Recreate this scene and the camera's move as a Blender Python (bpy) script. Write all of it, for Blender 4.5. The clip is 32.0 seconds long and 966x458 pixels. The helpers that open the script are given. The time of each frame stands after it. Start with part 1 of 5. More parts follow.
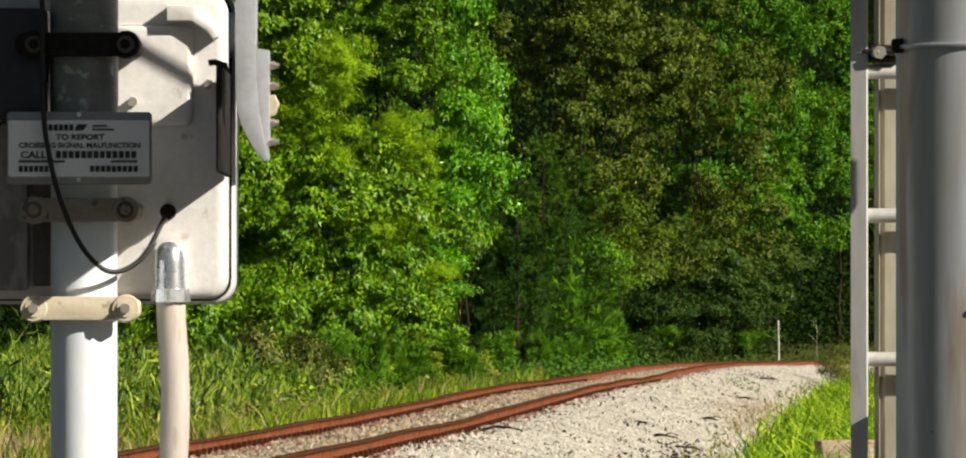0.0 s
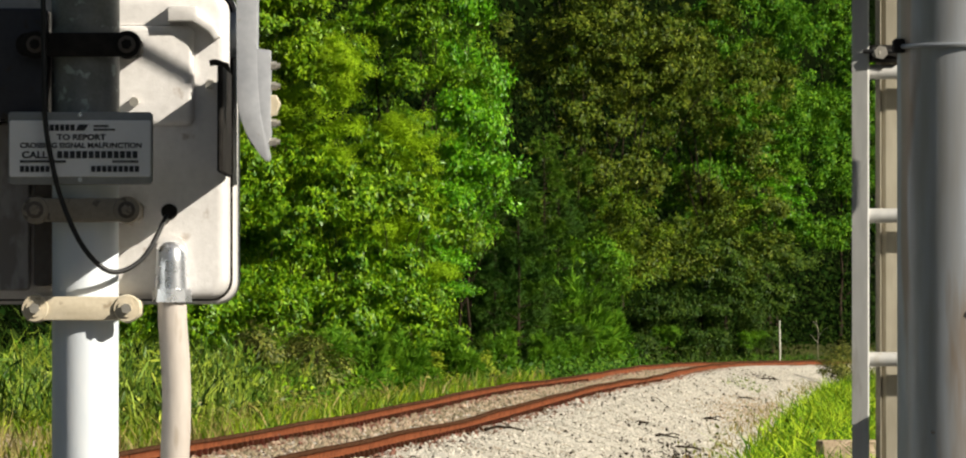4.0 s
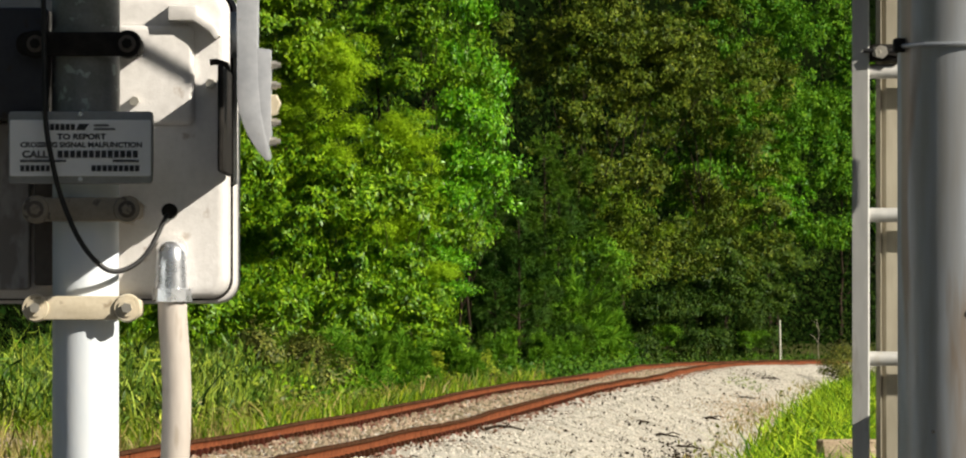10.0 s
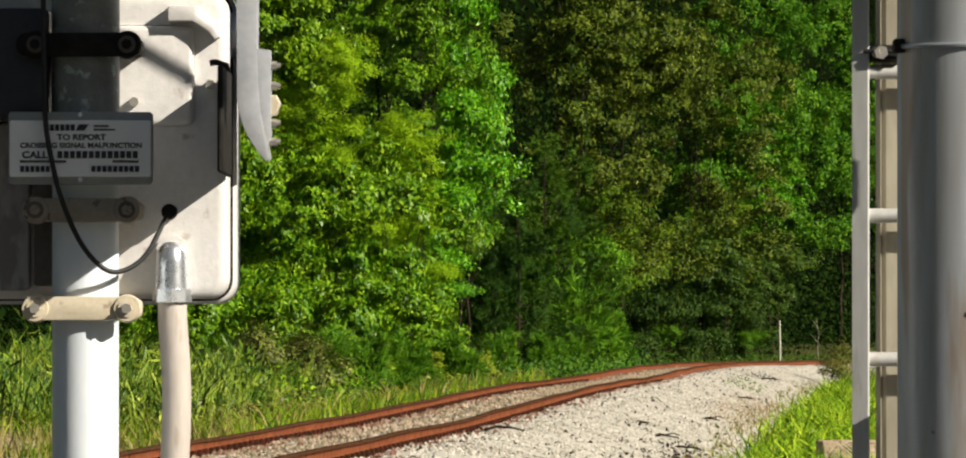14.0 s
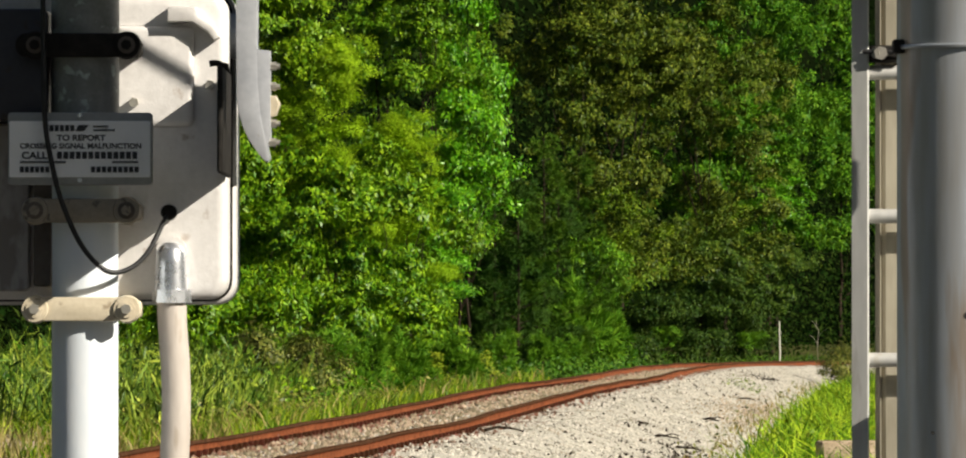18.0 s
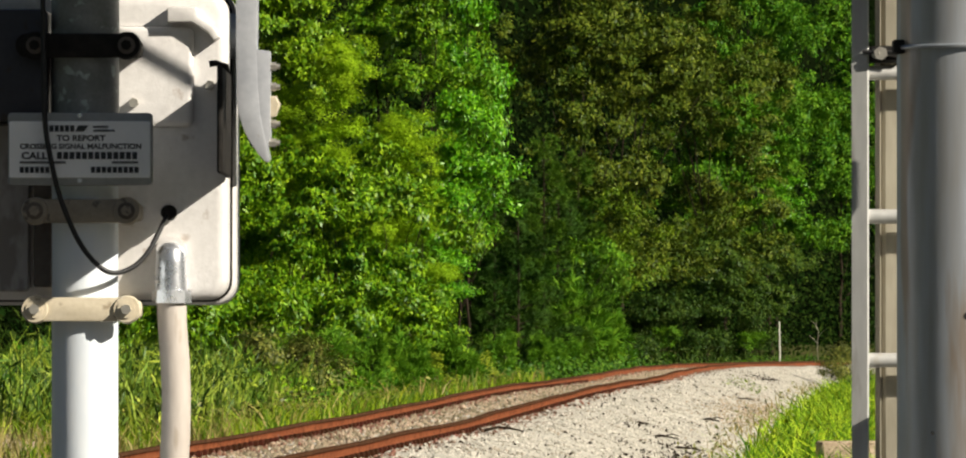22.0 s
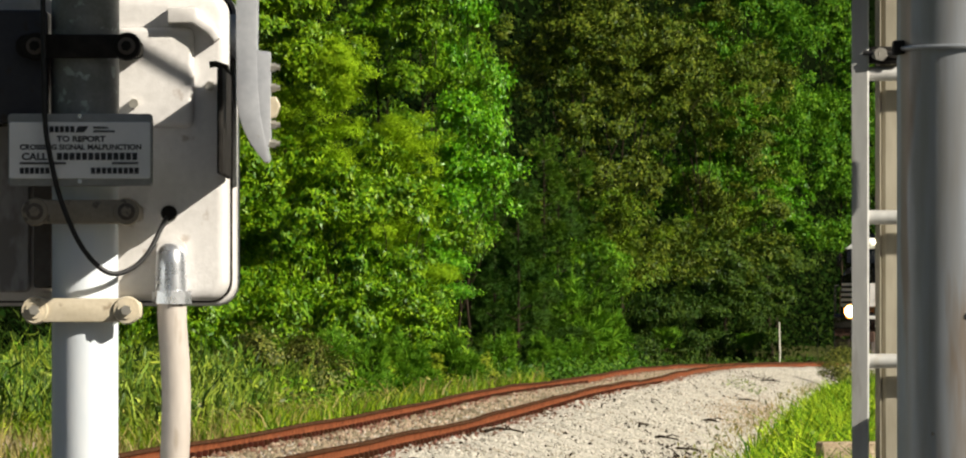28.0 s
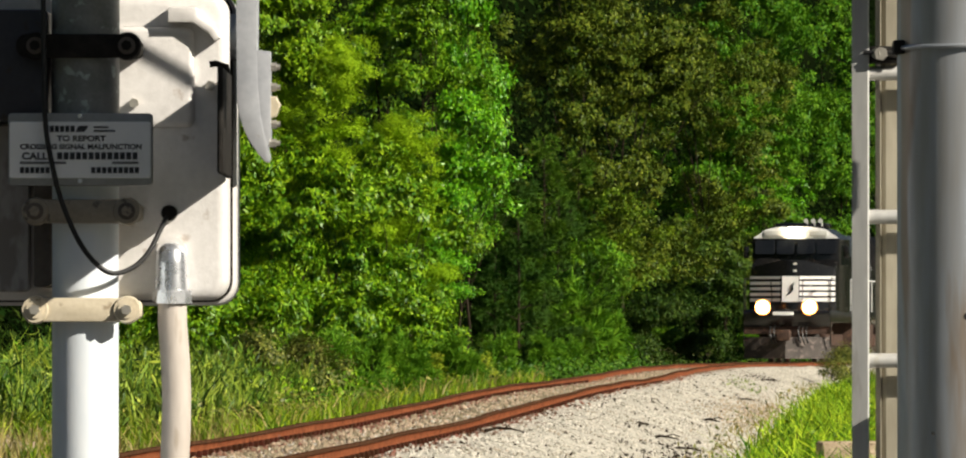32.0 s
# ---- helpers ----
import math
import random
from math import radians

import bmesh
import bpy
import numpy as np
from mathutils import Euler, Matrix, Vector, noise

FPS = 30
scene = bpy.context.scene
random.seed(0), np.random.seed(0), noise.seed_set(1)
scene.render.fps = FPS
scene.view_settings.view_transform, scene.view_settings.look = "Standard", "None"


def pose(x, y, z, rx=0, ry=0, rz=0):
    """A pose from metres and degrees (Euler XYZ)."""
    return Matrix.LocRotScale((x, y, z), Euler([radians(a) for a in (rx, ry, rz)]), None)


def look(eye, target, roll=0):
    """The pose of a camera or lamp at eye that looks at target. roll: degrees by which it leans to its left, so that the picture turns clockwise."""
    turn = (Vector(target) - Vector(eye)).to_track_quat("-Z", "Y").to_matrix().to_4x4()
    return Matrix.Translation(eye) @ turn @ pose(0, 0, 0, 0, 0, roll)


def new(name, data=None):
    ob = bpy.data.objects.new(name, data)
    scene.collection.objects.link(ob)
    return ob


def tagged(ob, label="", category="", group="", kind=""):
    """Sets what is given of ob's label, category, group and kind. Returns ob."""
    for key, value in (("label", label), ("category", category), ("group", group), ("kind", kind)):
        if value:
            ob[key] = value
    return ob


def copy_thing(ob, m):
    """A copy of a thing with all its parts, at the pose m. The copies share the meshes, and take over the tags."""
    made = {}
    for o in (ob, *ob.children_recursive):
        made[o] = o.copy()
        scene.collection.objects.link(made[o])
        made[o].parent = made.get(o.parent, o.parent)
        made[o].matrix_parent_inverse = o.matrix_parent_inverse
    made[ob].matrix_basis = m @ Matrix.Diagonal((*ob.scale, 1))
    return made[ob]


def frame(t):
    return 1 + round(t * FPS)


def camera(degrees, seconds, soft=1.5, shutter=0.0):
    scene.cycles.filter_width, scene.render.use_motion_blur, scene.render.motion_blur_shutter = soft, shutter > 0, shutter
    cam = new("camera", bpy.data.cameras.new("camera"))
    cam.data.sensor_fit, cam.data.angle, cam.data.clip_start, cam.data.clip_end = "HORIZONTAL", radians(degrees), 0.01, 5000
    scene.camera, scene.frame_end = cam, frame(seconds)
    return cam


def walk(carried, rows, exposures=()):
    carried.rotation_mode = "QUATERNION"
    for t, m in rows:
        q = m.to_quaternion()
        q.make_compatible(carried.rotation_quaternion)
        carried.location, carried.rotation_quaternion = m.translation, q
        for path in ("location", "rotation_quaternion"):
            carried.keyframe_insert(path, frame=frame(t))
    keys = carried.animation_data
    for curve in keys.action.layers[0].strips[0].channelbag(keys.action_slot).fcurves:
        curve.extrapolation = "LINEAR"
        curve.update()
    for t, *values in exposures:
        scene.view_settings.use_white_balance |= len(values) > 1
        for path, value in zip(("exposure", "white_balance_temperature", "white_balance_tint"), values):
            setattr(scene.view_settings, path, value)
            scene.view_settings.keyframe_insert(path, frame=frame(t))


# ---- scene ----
# camera: a long lens on a tripod that settles by a few hundredths of a degree
EYE = (0.0, 0.0, 1.12)
PIX = math.degrees(1 / 11000)
cam = camera(8.153, 32.0, soft=2.0)


def aim(dx, dy):
    """The tripod head's pose, in small steps of sideways and upward drift."""
    return pose(*EYE, 90.693 + dy * PIX, 0, dx * PIX)


walk(cam, [(0, aim(-2.5, 0.8)), (1, aim(-1.5, 0.8)), (2, aim(-0.9, 0.2)), (3, aim(-0.5, 0.8)), (3.5, aim(-0.6, 0.9)),
           (5.5, aim(0, 1)), (7, aim(0, 0.9)), (7.7, aim(-0.1, -0.3)), (9, aim(0, 0)), (10.3, aim(0, 0)), (11, aim(-0.7, 0.5)),
           (12, aim(0, 1.1)), (13, aim(0, 1)), (14.5, aim(-0.4, 0.9)), (16.5, aim(-0.5, 1)), (18, aim(-0.9, 1.9)),
           (20, aim(-1, 2.4)), (23, aim(-1, 2.4)), (25.5, aim(-1, 2.5)), (27.5, aim(-0.9, 3.4)), (29, aim(-0.8, 4)),
           (30, aim(-0.6, 4)), (31, aim(-0.8, 3.7)), (32, aim(-0.5, 3))],
     exposures=[(0, 0.5, 6850, 10), (32, 0.5, 6850, 10)])

# world and sun: low afternoon sun from the right, behind the camera
SUN_AZ, SUN_EL = radians(58), radians(31)
TO_SUN = Vector((math.sin(SUN_AZ) * math.cos(SUN_EL), -math.cos(SUN_AZ) * math.cos(SUN_EL), math.sin(SUN_EL)))
world = bpy.data.worlds.new("world")
scene.world = world
world.use_nodes = True
sky = world.node_tree.nodes.new("ShaderNodeTexSky")
sky.sky_type, sky.sun_disc = "NISHITA", False
sky.sun_elevation, sky.sun_rotation = SUN_EL, math.pi - SUN_AZ
world.node_tree.nodes["Background"].inputs["Strength"].default_value = 0.031
world.node_tree.links.new(sky.outputs[0], world.node_tree.nodes["Background"].inputs["Color"])
sun = new("sun", bpy.data.lights.new("sun", "SUN"))
sun.data.energy, sun.data.angle, sun.data.color = 5.0, radians(0.5), (1.0, 0.95, 0.85)
sun.matrix_world = look(TO_SUN * 50, (0, 0, 0))


# ---- materials ----
def mat(name, c1, c2, scale=8.0, rough=0.6, metal=0.0, bump=0.1, bscale=60.0, island=0.0, streak=1.0, c3=None, c3_at=0.62, translucent=0.0, obj=0.0, rvar=0.12, spec=0.5):
    """Two colours mixed by a broad and a fine noise, patches of a third, uneven gloss and a fine relief."""
    m = bpy.data.materials.new(name)
    m.use_nodes = True
    nt = m.node_tree
    N, L = nt.nodes.new, nt.links.new
    b = nt.nodes["Principled BSDF"]
    co, mp = N("ShaderNodeTexCoord"), N("ShaderNodeMapping")
    mp.inputs["Scale"].default_value = (1, 1, 1 / streak)
    L(co.outputs["Object"], mp.inputs["Vector"])
    n1, n2, n3 = N("ShaderNodeTexNoise"), N("ShaderNodeTexNoise"), N("ShaderNodeTexNoise")
    for n, s, d in ((n1, scale, 3), (n2, scale * 7.3, 2), (n3, bscale, 3)):
        n.inputs["Scale"].default_value, n.inputs["Detail"].default_value = s, d
        L(mp.outputs[0], n.inputs["Vector"])
    mixf = N("ShaderNodeMath")
    mixf.operation = "MULTIPLY_ADD"
    L(n1.outputs["Fac"], mixf.inputs[0])
    mixf.inputs[1].default_value = 0.65
    mul = N("ShaderNodeMath")
    mul.operation = "MULTIPLY"
    L(n2.outputs["Fac"], mul.inputs[0])
    mul.inputs[1].default_value = 0.35
    L(mul.outputs[0], mixf.inputs[2])
    ramp = N("ShaderNodeMapRange")
    ramp.inputs["From Min"].default_value, ramp.inputs["From Max"].default_value = 0.36, 0.64
    L(mixf.outputs[0], ramp.inputs["Value"])
    mx = N("ShaderNodeMix")
    mx.data_type = "RGBA"
    mx.inputs["A"].default_value, mx.inputs["B"].default_value = (*c1, 1), (*c2, 1)
    L(ramp.outputs[0], mx.inputs["Factor"])
    col = mx.outputs["Result"]
    if c3:
        r3 = N("ShaderNodeMapRange")
        r3.inputs["From Min"].default_value, r3.inputs["From Max"].default_value = c3_at, c3_at + 0.07
        n4 = N("ShaderNodeTexNoise")
        n4.inputs["Scale"].default_value, n4.inputs["Detail"].default_value = scale * 2.1, 5
        L(mp.outputs[0], n4.inputs["Vector"])
        L(n4.outputs["Fac"], r3.inputs["Value"])
        m3 = N("ShaderNodeMix")
        m3.data_type = "RGBA"
        m3.inputs["B"].default_value = (*c3, 1)
        L(r3.outputs[0], m3.inputs["Factor"])
        L(col, m3.inputs["A"])
        col = m3.outputs["Result"]
    if island or obj:
        hs = N("ShaderNodeHueSaturation")
        if island:
            src = N("ShaderNodeNewGeometry").outputs["Random Per Island"]
        else:
            src = N("ShaderNodeObjectInfo").outputs["Random"]
        k = island or obj
        va, hu = N("ShaderNodeMapRange"), N("ShaderNodeMapRange")
        va.inputs["To Min"].default_value, va.inputs["To Max"].default_value = 1 - k, 1 + k
        hu.inputs["To Min"].default_value, hu.inputs["To Max"].default_value = 0.5 + 0.05 * k, 0.5 - 0.05 * k
        L(src, va.inputs["Value"])
        L(src, hu.inputs["Value"])
        L(va.outputs[0], hs.inputs["Value"])
        L(hu.outputs[0], hs.inputs["Hue"])
        L(col, hs.inputs["Color"])
        col = hs.outputs[0]
    L(col, b.inputs["Base Color"])
    rr = N("ShaderNodeMapRange")
    rr.inputs["To Min"].default_value, rr.inputs["To Max"].default_value = max(0.05, rough - rvar), min(1, rough + rvar)
    L(n2.outputs["Fac"], rr.inputs["Value"])
    L(rr.outputs[0], b.inputs["Roughness"])
    b.inputs["Metallic"].default_value = metal
    b.inputs["Specular IOR Level"].default_value = spec
    if bump:
        bp = N("ShaderNodeBump")
        bp.inputs["Strength"].default_value, bp.inputs["Distance"].default_value = bump, 0.3 / bscale
        L(n3.outputs["Fac"], bp.inputs["Height"])
        L(bp.outputs[0], b.inputs["Normal"])
    if translucent:
        tr, ms = N("ShaderNodeBsdfTranslucent"), N("ShaderNodeMixShader")
        L(col, tr.inputs["Color"])
        ms.inputs[0].default_value = translucent
        L(b.outputs[0], ms.inputs[1])
        L(tr.outputs[0], ms.inputs[2])
        L(ms.outputs[0], nt.nodes["Material Output"].inputs["Surface"])
    return m


def lamp_mat(name, colour, strength):
    m = bpy.data.materials.new(name)
    m.use_nodes = True
    b = m.node_tree.nodes["Principled BSDF"]
    b.inputs["Base Color"].default_value = (*colour, 1)
    b.inputs["Emission Color"].default_value, b.inputs["Emission Strength"].default_value = (*colour, 1), strength
    return m


M_POLE = mat("painted_steel", (0.7, 0.77, 0.84), (0.8, 0.84, 0.88), 6, 0.38, 0.0, 0.06, 120, c3=(0.5, 0.48, 0.44), c3_at=0.68, streak=3)
M_CAST = mat("cast_aluminium", (0.72, 0.695, 0.675), (0.84, 0.815, 0.795), 9, 0.5, 0.2, 0.25, 160, c3=(0.52, 0.46, 0.41), c3_at=0.64)
M_GALV = mat("galvanised_steel", (0.40, 0.43, 0.46), (0.52, 0.54, 0.56), 14, 0.42, 0.55, 0.08, 90, c3=(0.28, 0.29, 0.3), c3_at=0.64, streak=2)
M_MAST = mat("weathered_aluminium_mast", (0.43, 0.43, 0.43), (0.52, 0.58, 0.66), 5, 0.36, 0.35, 0.08, 70, c3=(0.37, 0.31, 0.26), c3_at=0.53, streak=9)
M_MOTTLED_GREY = mat("mottled_dull_grey", (0.19, 0.2, 0.19), (0.29, 0.3, 0.29), 16, 0.5, 0.3, 0.1, 90, c3=(0.46, 0.52, 0.5), c3_at=0.6)
M_STILE = mat("weathered_stile", (0.5, 0.5, 0.485), (0.62, 0.615, 0.59), 9, 0.42, 0.3, 0.08, 120, c3=(0.4, 0.385, 0.36), c3_at=0.62, streak=5)
M_CLAMP = mat("tan_painted_clamp", (0.58, 0.5, 0.36), (0.68, 0.6, 0.46), 18, 0.5, 0.1, 0.15, 140, c3=(0.36, 0.29, 0.2), c3_at=0.62)
# clamp tan darkened by colour for a clamp in shade
M_CLAMP_SHADE = mat("shade_darkened_clamp", (0.24, 0.205, 0.155), (0.34, 0.29, 0.225), 18, 0.55, 0.1, 0.15, 140, c3=(0.12, 0.1, 0.08), c3_at=0.6)
M_BOLT = mat("bolt_steel", (0.46, 0.43, 0.38), (0.6, 0.57, 0.5), 60, 0.4, 0.7, 0.1, 200)
M_CONDUIT = mat("beige_conduit", (0.47, 0.415, 0.37), (0.56, 0.505, 0.455), 12, 0.5, 0.0, 0.06, 80, c3=(0.42, 0.36, 0.3), c3_at=0.64, streak=4)
M_CHROME = mat("zinc_fitting", (0.68, 0.71, 0.76), (0.82, 0.84, 0.88), 6, 0.28, 0.85, 0.08, 40, rvar=0.06)
M_CABLE = mat("black_rubber", (0.008, 0.008, 0.009), (0.018, 0.018, 0.018), 40, 0.5, 0, 0.05, 200)
M_SIGN = mat("white_sign_face", (0.87, 0.88, 0.87), (0.92, 0.92, 0.91), 10, 0.45, 0, 0.03, 120, c3=(0.62, 0.63, 0.62), c3_at=0.7)
M_SIGNFRAME = mat("grey_sign_bracket", (0.27, 0.28, 0.27), (0.35, 0.355, 0.345), 14, 0.5, 0.3, 0.08, 120)
M_INK = mat("dark_lettering", (0.02, 0.022, 0.025), (0.05, 0.05, 0.055), 60, 0.6, 0, 0, 10)
M_GASKET = mat("dark_gasket", (0.012, 0.011, 0.01), (0.03, 0.027, 0.024), 30, 0.75, 0, 0.1, 100, spec=0.15)
M_NEAR_BLACK = mat("near_black_box", (0.022, 0.023, 0.034), (0.04, 0.04, 0.05), 12, 0.45, 0, 0.06, 90, c3=(0.03, 0.022, 0.018), c3_at=0.6)
M_SHADE_PLATE = mat("shade_coloured_plate", (0.32, 0.295, 0.275), (0.44, 0.41, 0.39), 7, 0.6, 0.1, 0.15, 90, c3=(0.26, 0.23, 0.21), c3_at=0.55, streak=2)
M_DARK_BROWN = mat("dark_brown_steel", (0.085, 0.068, 0.056), (0.14, 0.115, 0.095), 14, 0.6, 0, 0.1, 100)
# bracket grey cooled and darkened by colour for partial shade
M_ARM = mat("shade_tinted_bracket", (0.37, 0.385, 0.42), (0.46, 0.475, 0.505), 10, 0.42, 0.1, 0.1, 120, c3=(0.35, 0.33, 0.31), c3_at=0.64)
M_LADDER = mat("aluminium_ladder", (0.5, 0.5, 0.48), (0.62, 0.61, 0.58), 12, 0.42, 0.3, 0.08, 120, c3=(0.5, 0.47, 0.41), c3_at=0.6, streak=5)
M_CHANNEL = mat("tan_grey_channel", (0.3, 0.27, 0.205), (0.4, 0.365, 0.285), 10, 0.5, 0.2, 0.1, 110, c3=(0.4, 0.35, 0.28), c3_at=0.6, streak=5)
M_RUST = mat("rusted_rail_side", (0.165, 0.046, 0.018), (0.255, 0.082, 0.034), 5, 0.8, 0.0, 0.4, 60, c3=(0.06, 0.014, 0.004), c3_at=0.56, spec=0.1)
M_RAILTOP = mat("worn_rail_head", (0.045, 0.022, 0.013), (0.08, 0.04, 0.022), 6, 0.9, 0.0, 0.1, 60, c3=(0.14, 0.06, 0.03), c3_at=0.6, spec=0.0)
M_PLATE = mat("rusted_tie_plate", (0.03, 0.011, 0.006), (0.065, 0.02, 0.009), 12, 0.85, 0.0, 0.4, 60, obj=0.25, spec=0.1)
M_TIE = mat("weathered_timber", (0.1, 0.07, 0.05), (0.2, 0.15, 0.11), 4, 0.85, 0, 0.5, 40, c3=(0.16, 0.06, 0.03), c3_at=0.6, obj=0.3)
M_BALLAST = mat("crushed_stone", (0.44, 0.41, 0.345), (0.58, 0.545, 0.465), 3, 0.95, 0, 1.0, 16, c3=(0.2, 0.165, 0.12), c3_at=0.58, spec=0.1)
M_STONE = mat("ballast_stone", (0.46, 0.43, 0.365), (0.62, 0.585, 0.5), 0.9, 0.95, 0, 0.4, 60, island=0.28, spec=0.05, c3=(0.36, 0.31, 0.235), c3_at=0.6)
M_BROWNSTONE = mat("brown_dusty_stone", (0.24, 0.185, 0.115), (0.44, 0.36, 0.25), 9, 0.9, 0, 0.4, 60, island=0.5, spec=0.1)
M_TANSTONE = mat("tan_gravel", (0.3, 0.235, 0.15), (0.44, 0.36, 0.25), 9, 0.9, 0, 0.4, 60, island=0.4, spec=0.2)
M_RUSTSTONE = mat("rust_stained_stone", (0.12, 0.05, 0.025), (0.24, 0.13, 0.08), 9, 0.9, 0, 0.4, 60, island=0.45)
M_ASPHALT = mat("worn_asphalt", (0.035, 0.034, 0.033), (0.06, 0.058, 0.055), 1.5, 0.85, 0, 0.6, 60, c3=(0.025, 0.024, 0.023), c3_at=0.6)
M_SOIL = mat("grassy_soil", (0.035, 0.05, 0.012), (0.08, 0.08, 0.025), 0.8, 0.95, 0, 0.8, 9, c3=(0.08, 0.06, 0.035), c3_at=0.58, spec=0.03)
M_CONCRETE = mat("weathered_concrete", (0.36, 0.27, 0.17), (0.52, 0.41, 0.28), 12, 0.9, 0, 1.0, 40, c3=(0.17, 0.11, 0.06), c3_at=0.58)
M_BARK = mat("bark", (0.018, 0.013, 0.009), (0.042, 0.031, 0.022), 6, 0.95, 0, 0.8, 25, streak=4, spec=0.05)
M_STAKE = mat("weathered_white_stake", (0.5, 0.49, 0.43), (0.64, 0.62, 0.55), 8, 0.8, 0, 0.2, 40)
M_TWIG = mat("bleached_wood", (0.24, 0.21, 0.17), (0.36, 0.32, 0.26), 6, 0.85, 0, 0.3, 40)


def leafy(name, c1, c2, k=0.45, t=0.16, spec=0.15, rough=0.5):
    return mat(name, c1, c2, 0.5, rough, 0, 0, 10, island=k, translucent=t, rvar=0.1, spec=spec)


M_LEAF_BRIGHT = leafy("bright_green_leaves", (0.1, 0.23, 0.006), (0.21, 0.36, 0.012), 0.5, 0.15, 0.25, 0.42)
M_LEAF_GLOSS = leafy("glossy_shrub_leaves", (0.07, 0.19, 0.005), (0.17, 0.33, 0.010), 0.6, 0.1, 0.22, 0.42)
M_LEAF_YELLOW = leafy("yellow_green_leaves", (0.22, 0.39, 0.012), (0.34, 0.52, 0.02), 0.25, 0.4, 0.08, 0.6)
M_LEAF_GOLD = leafy("golden_green_leaves", (0.15, 0.25, 0.012), (0.27, 0.32, 0.025), 0.5, 0.2)
M_LEAF_FRESH = leafy("fresh_bright_leaves", (0.07, 0.25, 0.006), (0.13, 0.36, 0.010), 0.45, 0.14, 0.3, 0.38)
M_LEAF_MID = leafy("green_leaves", (0.07, 0.19, 0.006), (0.14, 0.28, 0.010), 0.5, 0.14, 0.2, 0.42)
M_LEAF_SPRAY = leafy("drooping_spray_leaves", (0.02, 0.058, 0.006), (0.07, 0.13, 0.013), 0.6, 0.12, 0.12, 0.45)
M_LEAF_DARK = leafy("dark_olive_leaves", (0.034, 0.07, 0.005), (0.1, 0.142, 0.014), 0.65, 0.08, 0.1, 0.45)
M_LEAF_DEEP = leafy("deep_green_leaves", (0.042, 0.145, 0.006), (0.1, 0.235, 0.012), 0.45, 0.2, 0.12, 0.5)
# leaf green taken almost to black, in place of shade inside the woods
M_LEAF_WOODS_SHADE = leafy("shade_coloured_leaves", (0.008, 0.022, 0.004), (0.018, 0.036, 0.006), 0.5, 0.1, 0.0, 1.0)
M_LEAF_OLIVE = leafy("olive_green_leaves", (0.08, 0.165, 0.006), (0.14, 0.225, 0.010))
M_LEAF_SAP = leafy("fresh_green_leaves", (0.06, 0.18, 0.006), (0.12, 0.25, 0.01))
M_LEAF_COVER = leafy("undergrowth_leaves", (0.03, 0.1, 0.006), (0.06, 0.145, 0.01))
# near-black colour that stands in for shade deep in the wood
M_DEPTH_SHADE = mat("painted_wood_shade", (0.0015, 0.004, 0.001), (0.004, 0.007, 0.002), 0.4, 1.0, 0, 0.3, 3, spec=0.0)
# leaf green darkened by colour for the shade along the far bend
M_LEAF_SHADE = leafy("shade_darkened_leaves", (0.018, 0.05, 0.005), (0.045, 0.085, 0.010), 0.6, 0.1, 0.1, 0.5)
M_NEEDLE_SEED = leafy("seedling_needles", (0.06, 0.18, 0.010), (0.14, 0.29, 0.018), 0.35, 0.25, 0.08, 0.6)
M_NEEDLE_LIGHT = leafy("soft_pine_needles", (0.035, 0.1, 0.006), (0.075, 0.15, 0.012), 0.35, 0.2, 0.08, 0.6)
M_NEEDLE = leafy("pine_needles", (0.018, 0.058, 0.006), (0.042, 0.095, 0.011), 0.35, 0.15, 0.08, 0.6)
M_GRASS = leafy("grass_blades", (0.12, 0.29, 0.010), (0.3, 0.46, 0.03), 0.75, 0.3, 0.08)
M_VERGE = leafy("verge_grass_blades", (0.085, 0.18, 0.006), (0.2, 0.29, 0.014), 0.6, 0.25)
M_REED = leafy("tall_grass_blades", (0.05, 0.13, 0.008), (0.21, 0.31, 0.04), 0.95, 0.12, 0.2, 0.45)
M_DRY = leafy("dry_grass_blades", (0.27, 0.22, 0.07), (0.36, 0.3, 0.1), 0.4, 0.25)
M_BROWNWEED = leafy("brown_weeds", (0.085, 0.115, 0.018), (0.2, 0.215, 0.045), 0.7, 0.12, 0.2, 0.45)

M_BLACK = mat("black_locomotive_paint", (0.006, 0.006, 0.007), (0.012, 0.0115, 0.011), 2, 0.22, 0, 0.02, 30, c3=(0.028, 0.022, 0.017), c3_at=0.6, spec=0.6)
M_WHITE = mat("white_stripe_paint", (0.74, 0.74, 0.72), (0.82, 0.82, 0.8), 3, 0.4, 0, 0.03, 40, c3=(0.6, 0.57, 0.52), c3_at=0.66)
# grime, reddened by colour for orange lamp light on the pilot
M_GRIME = mat("grimy_lamp_tinted_underframe", (0.03, 0.015, 0.010), (0.07, 0.035, 0.022), 4, 0.75, 0.1, 0.3, 40, c3=(0.12, 0.06, 0.035), c3_at=0.58)
M_PLOW = mat("scuffed_plow_steel", (0.03, 0.022, 0.018), (0.07, 0.055, 0.046), 3, 0.6, 0.1, 0.2, 30, c3=(0.13, 0.1, 0.085), c3_at=0.56)
M_GLASS = mat("dark_cab_glass", (0.006, 0.007, 0.008), (0.012, 0.013, 0.014), 2, 0.08, 0, 0, 10, rvar=0.02)
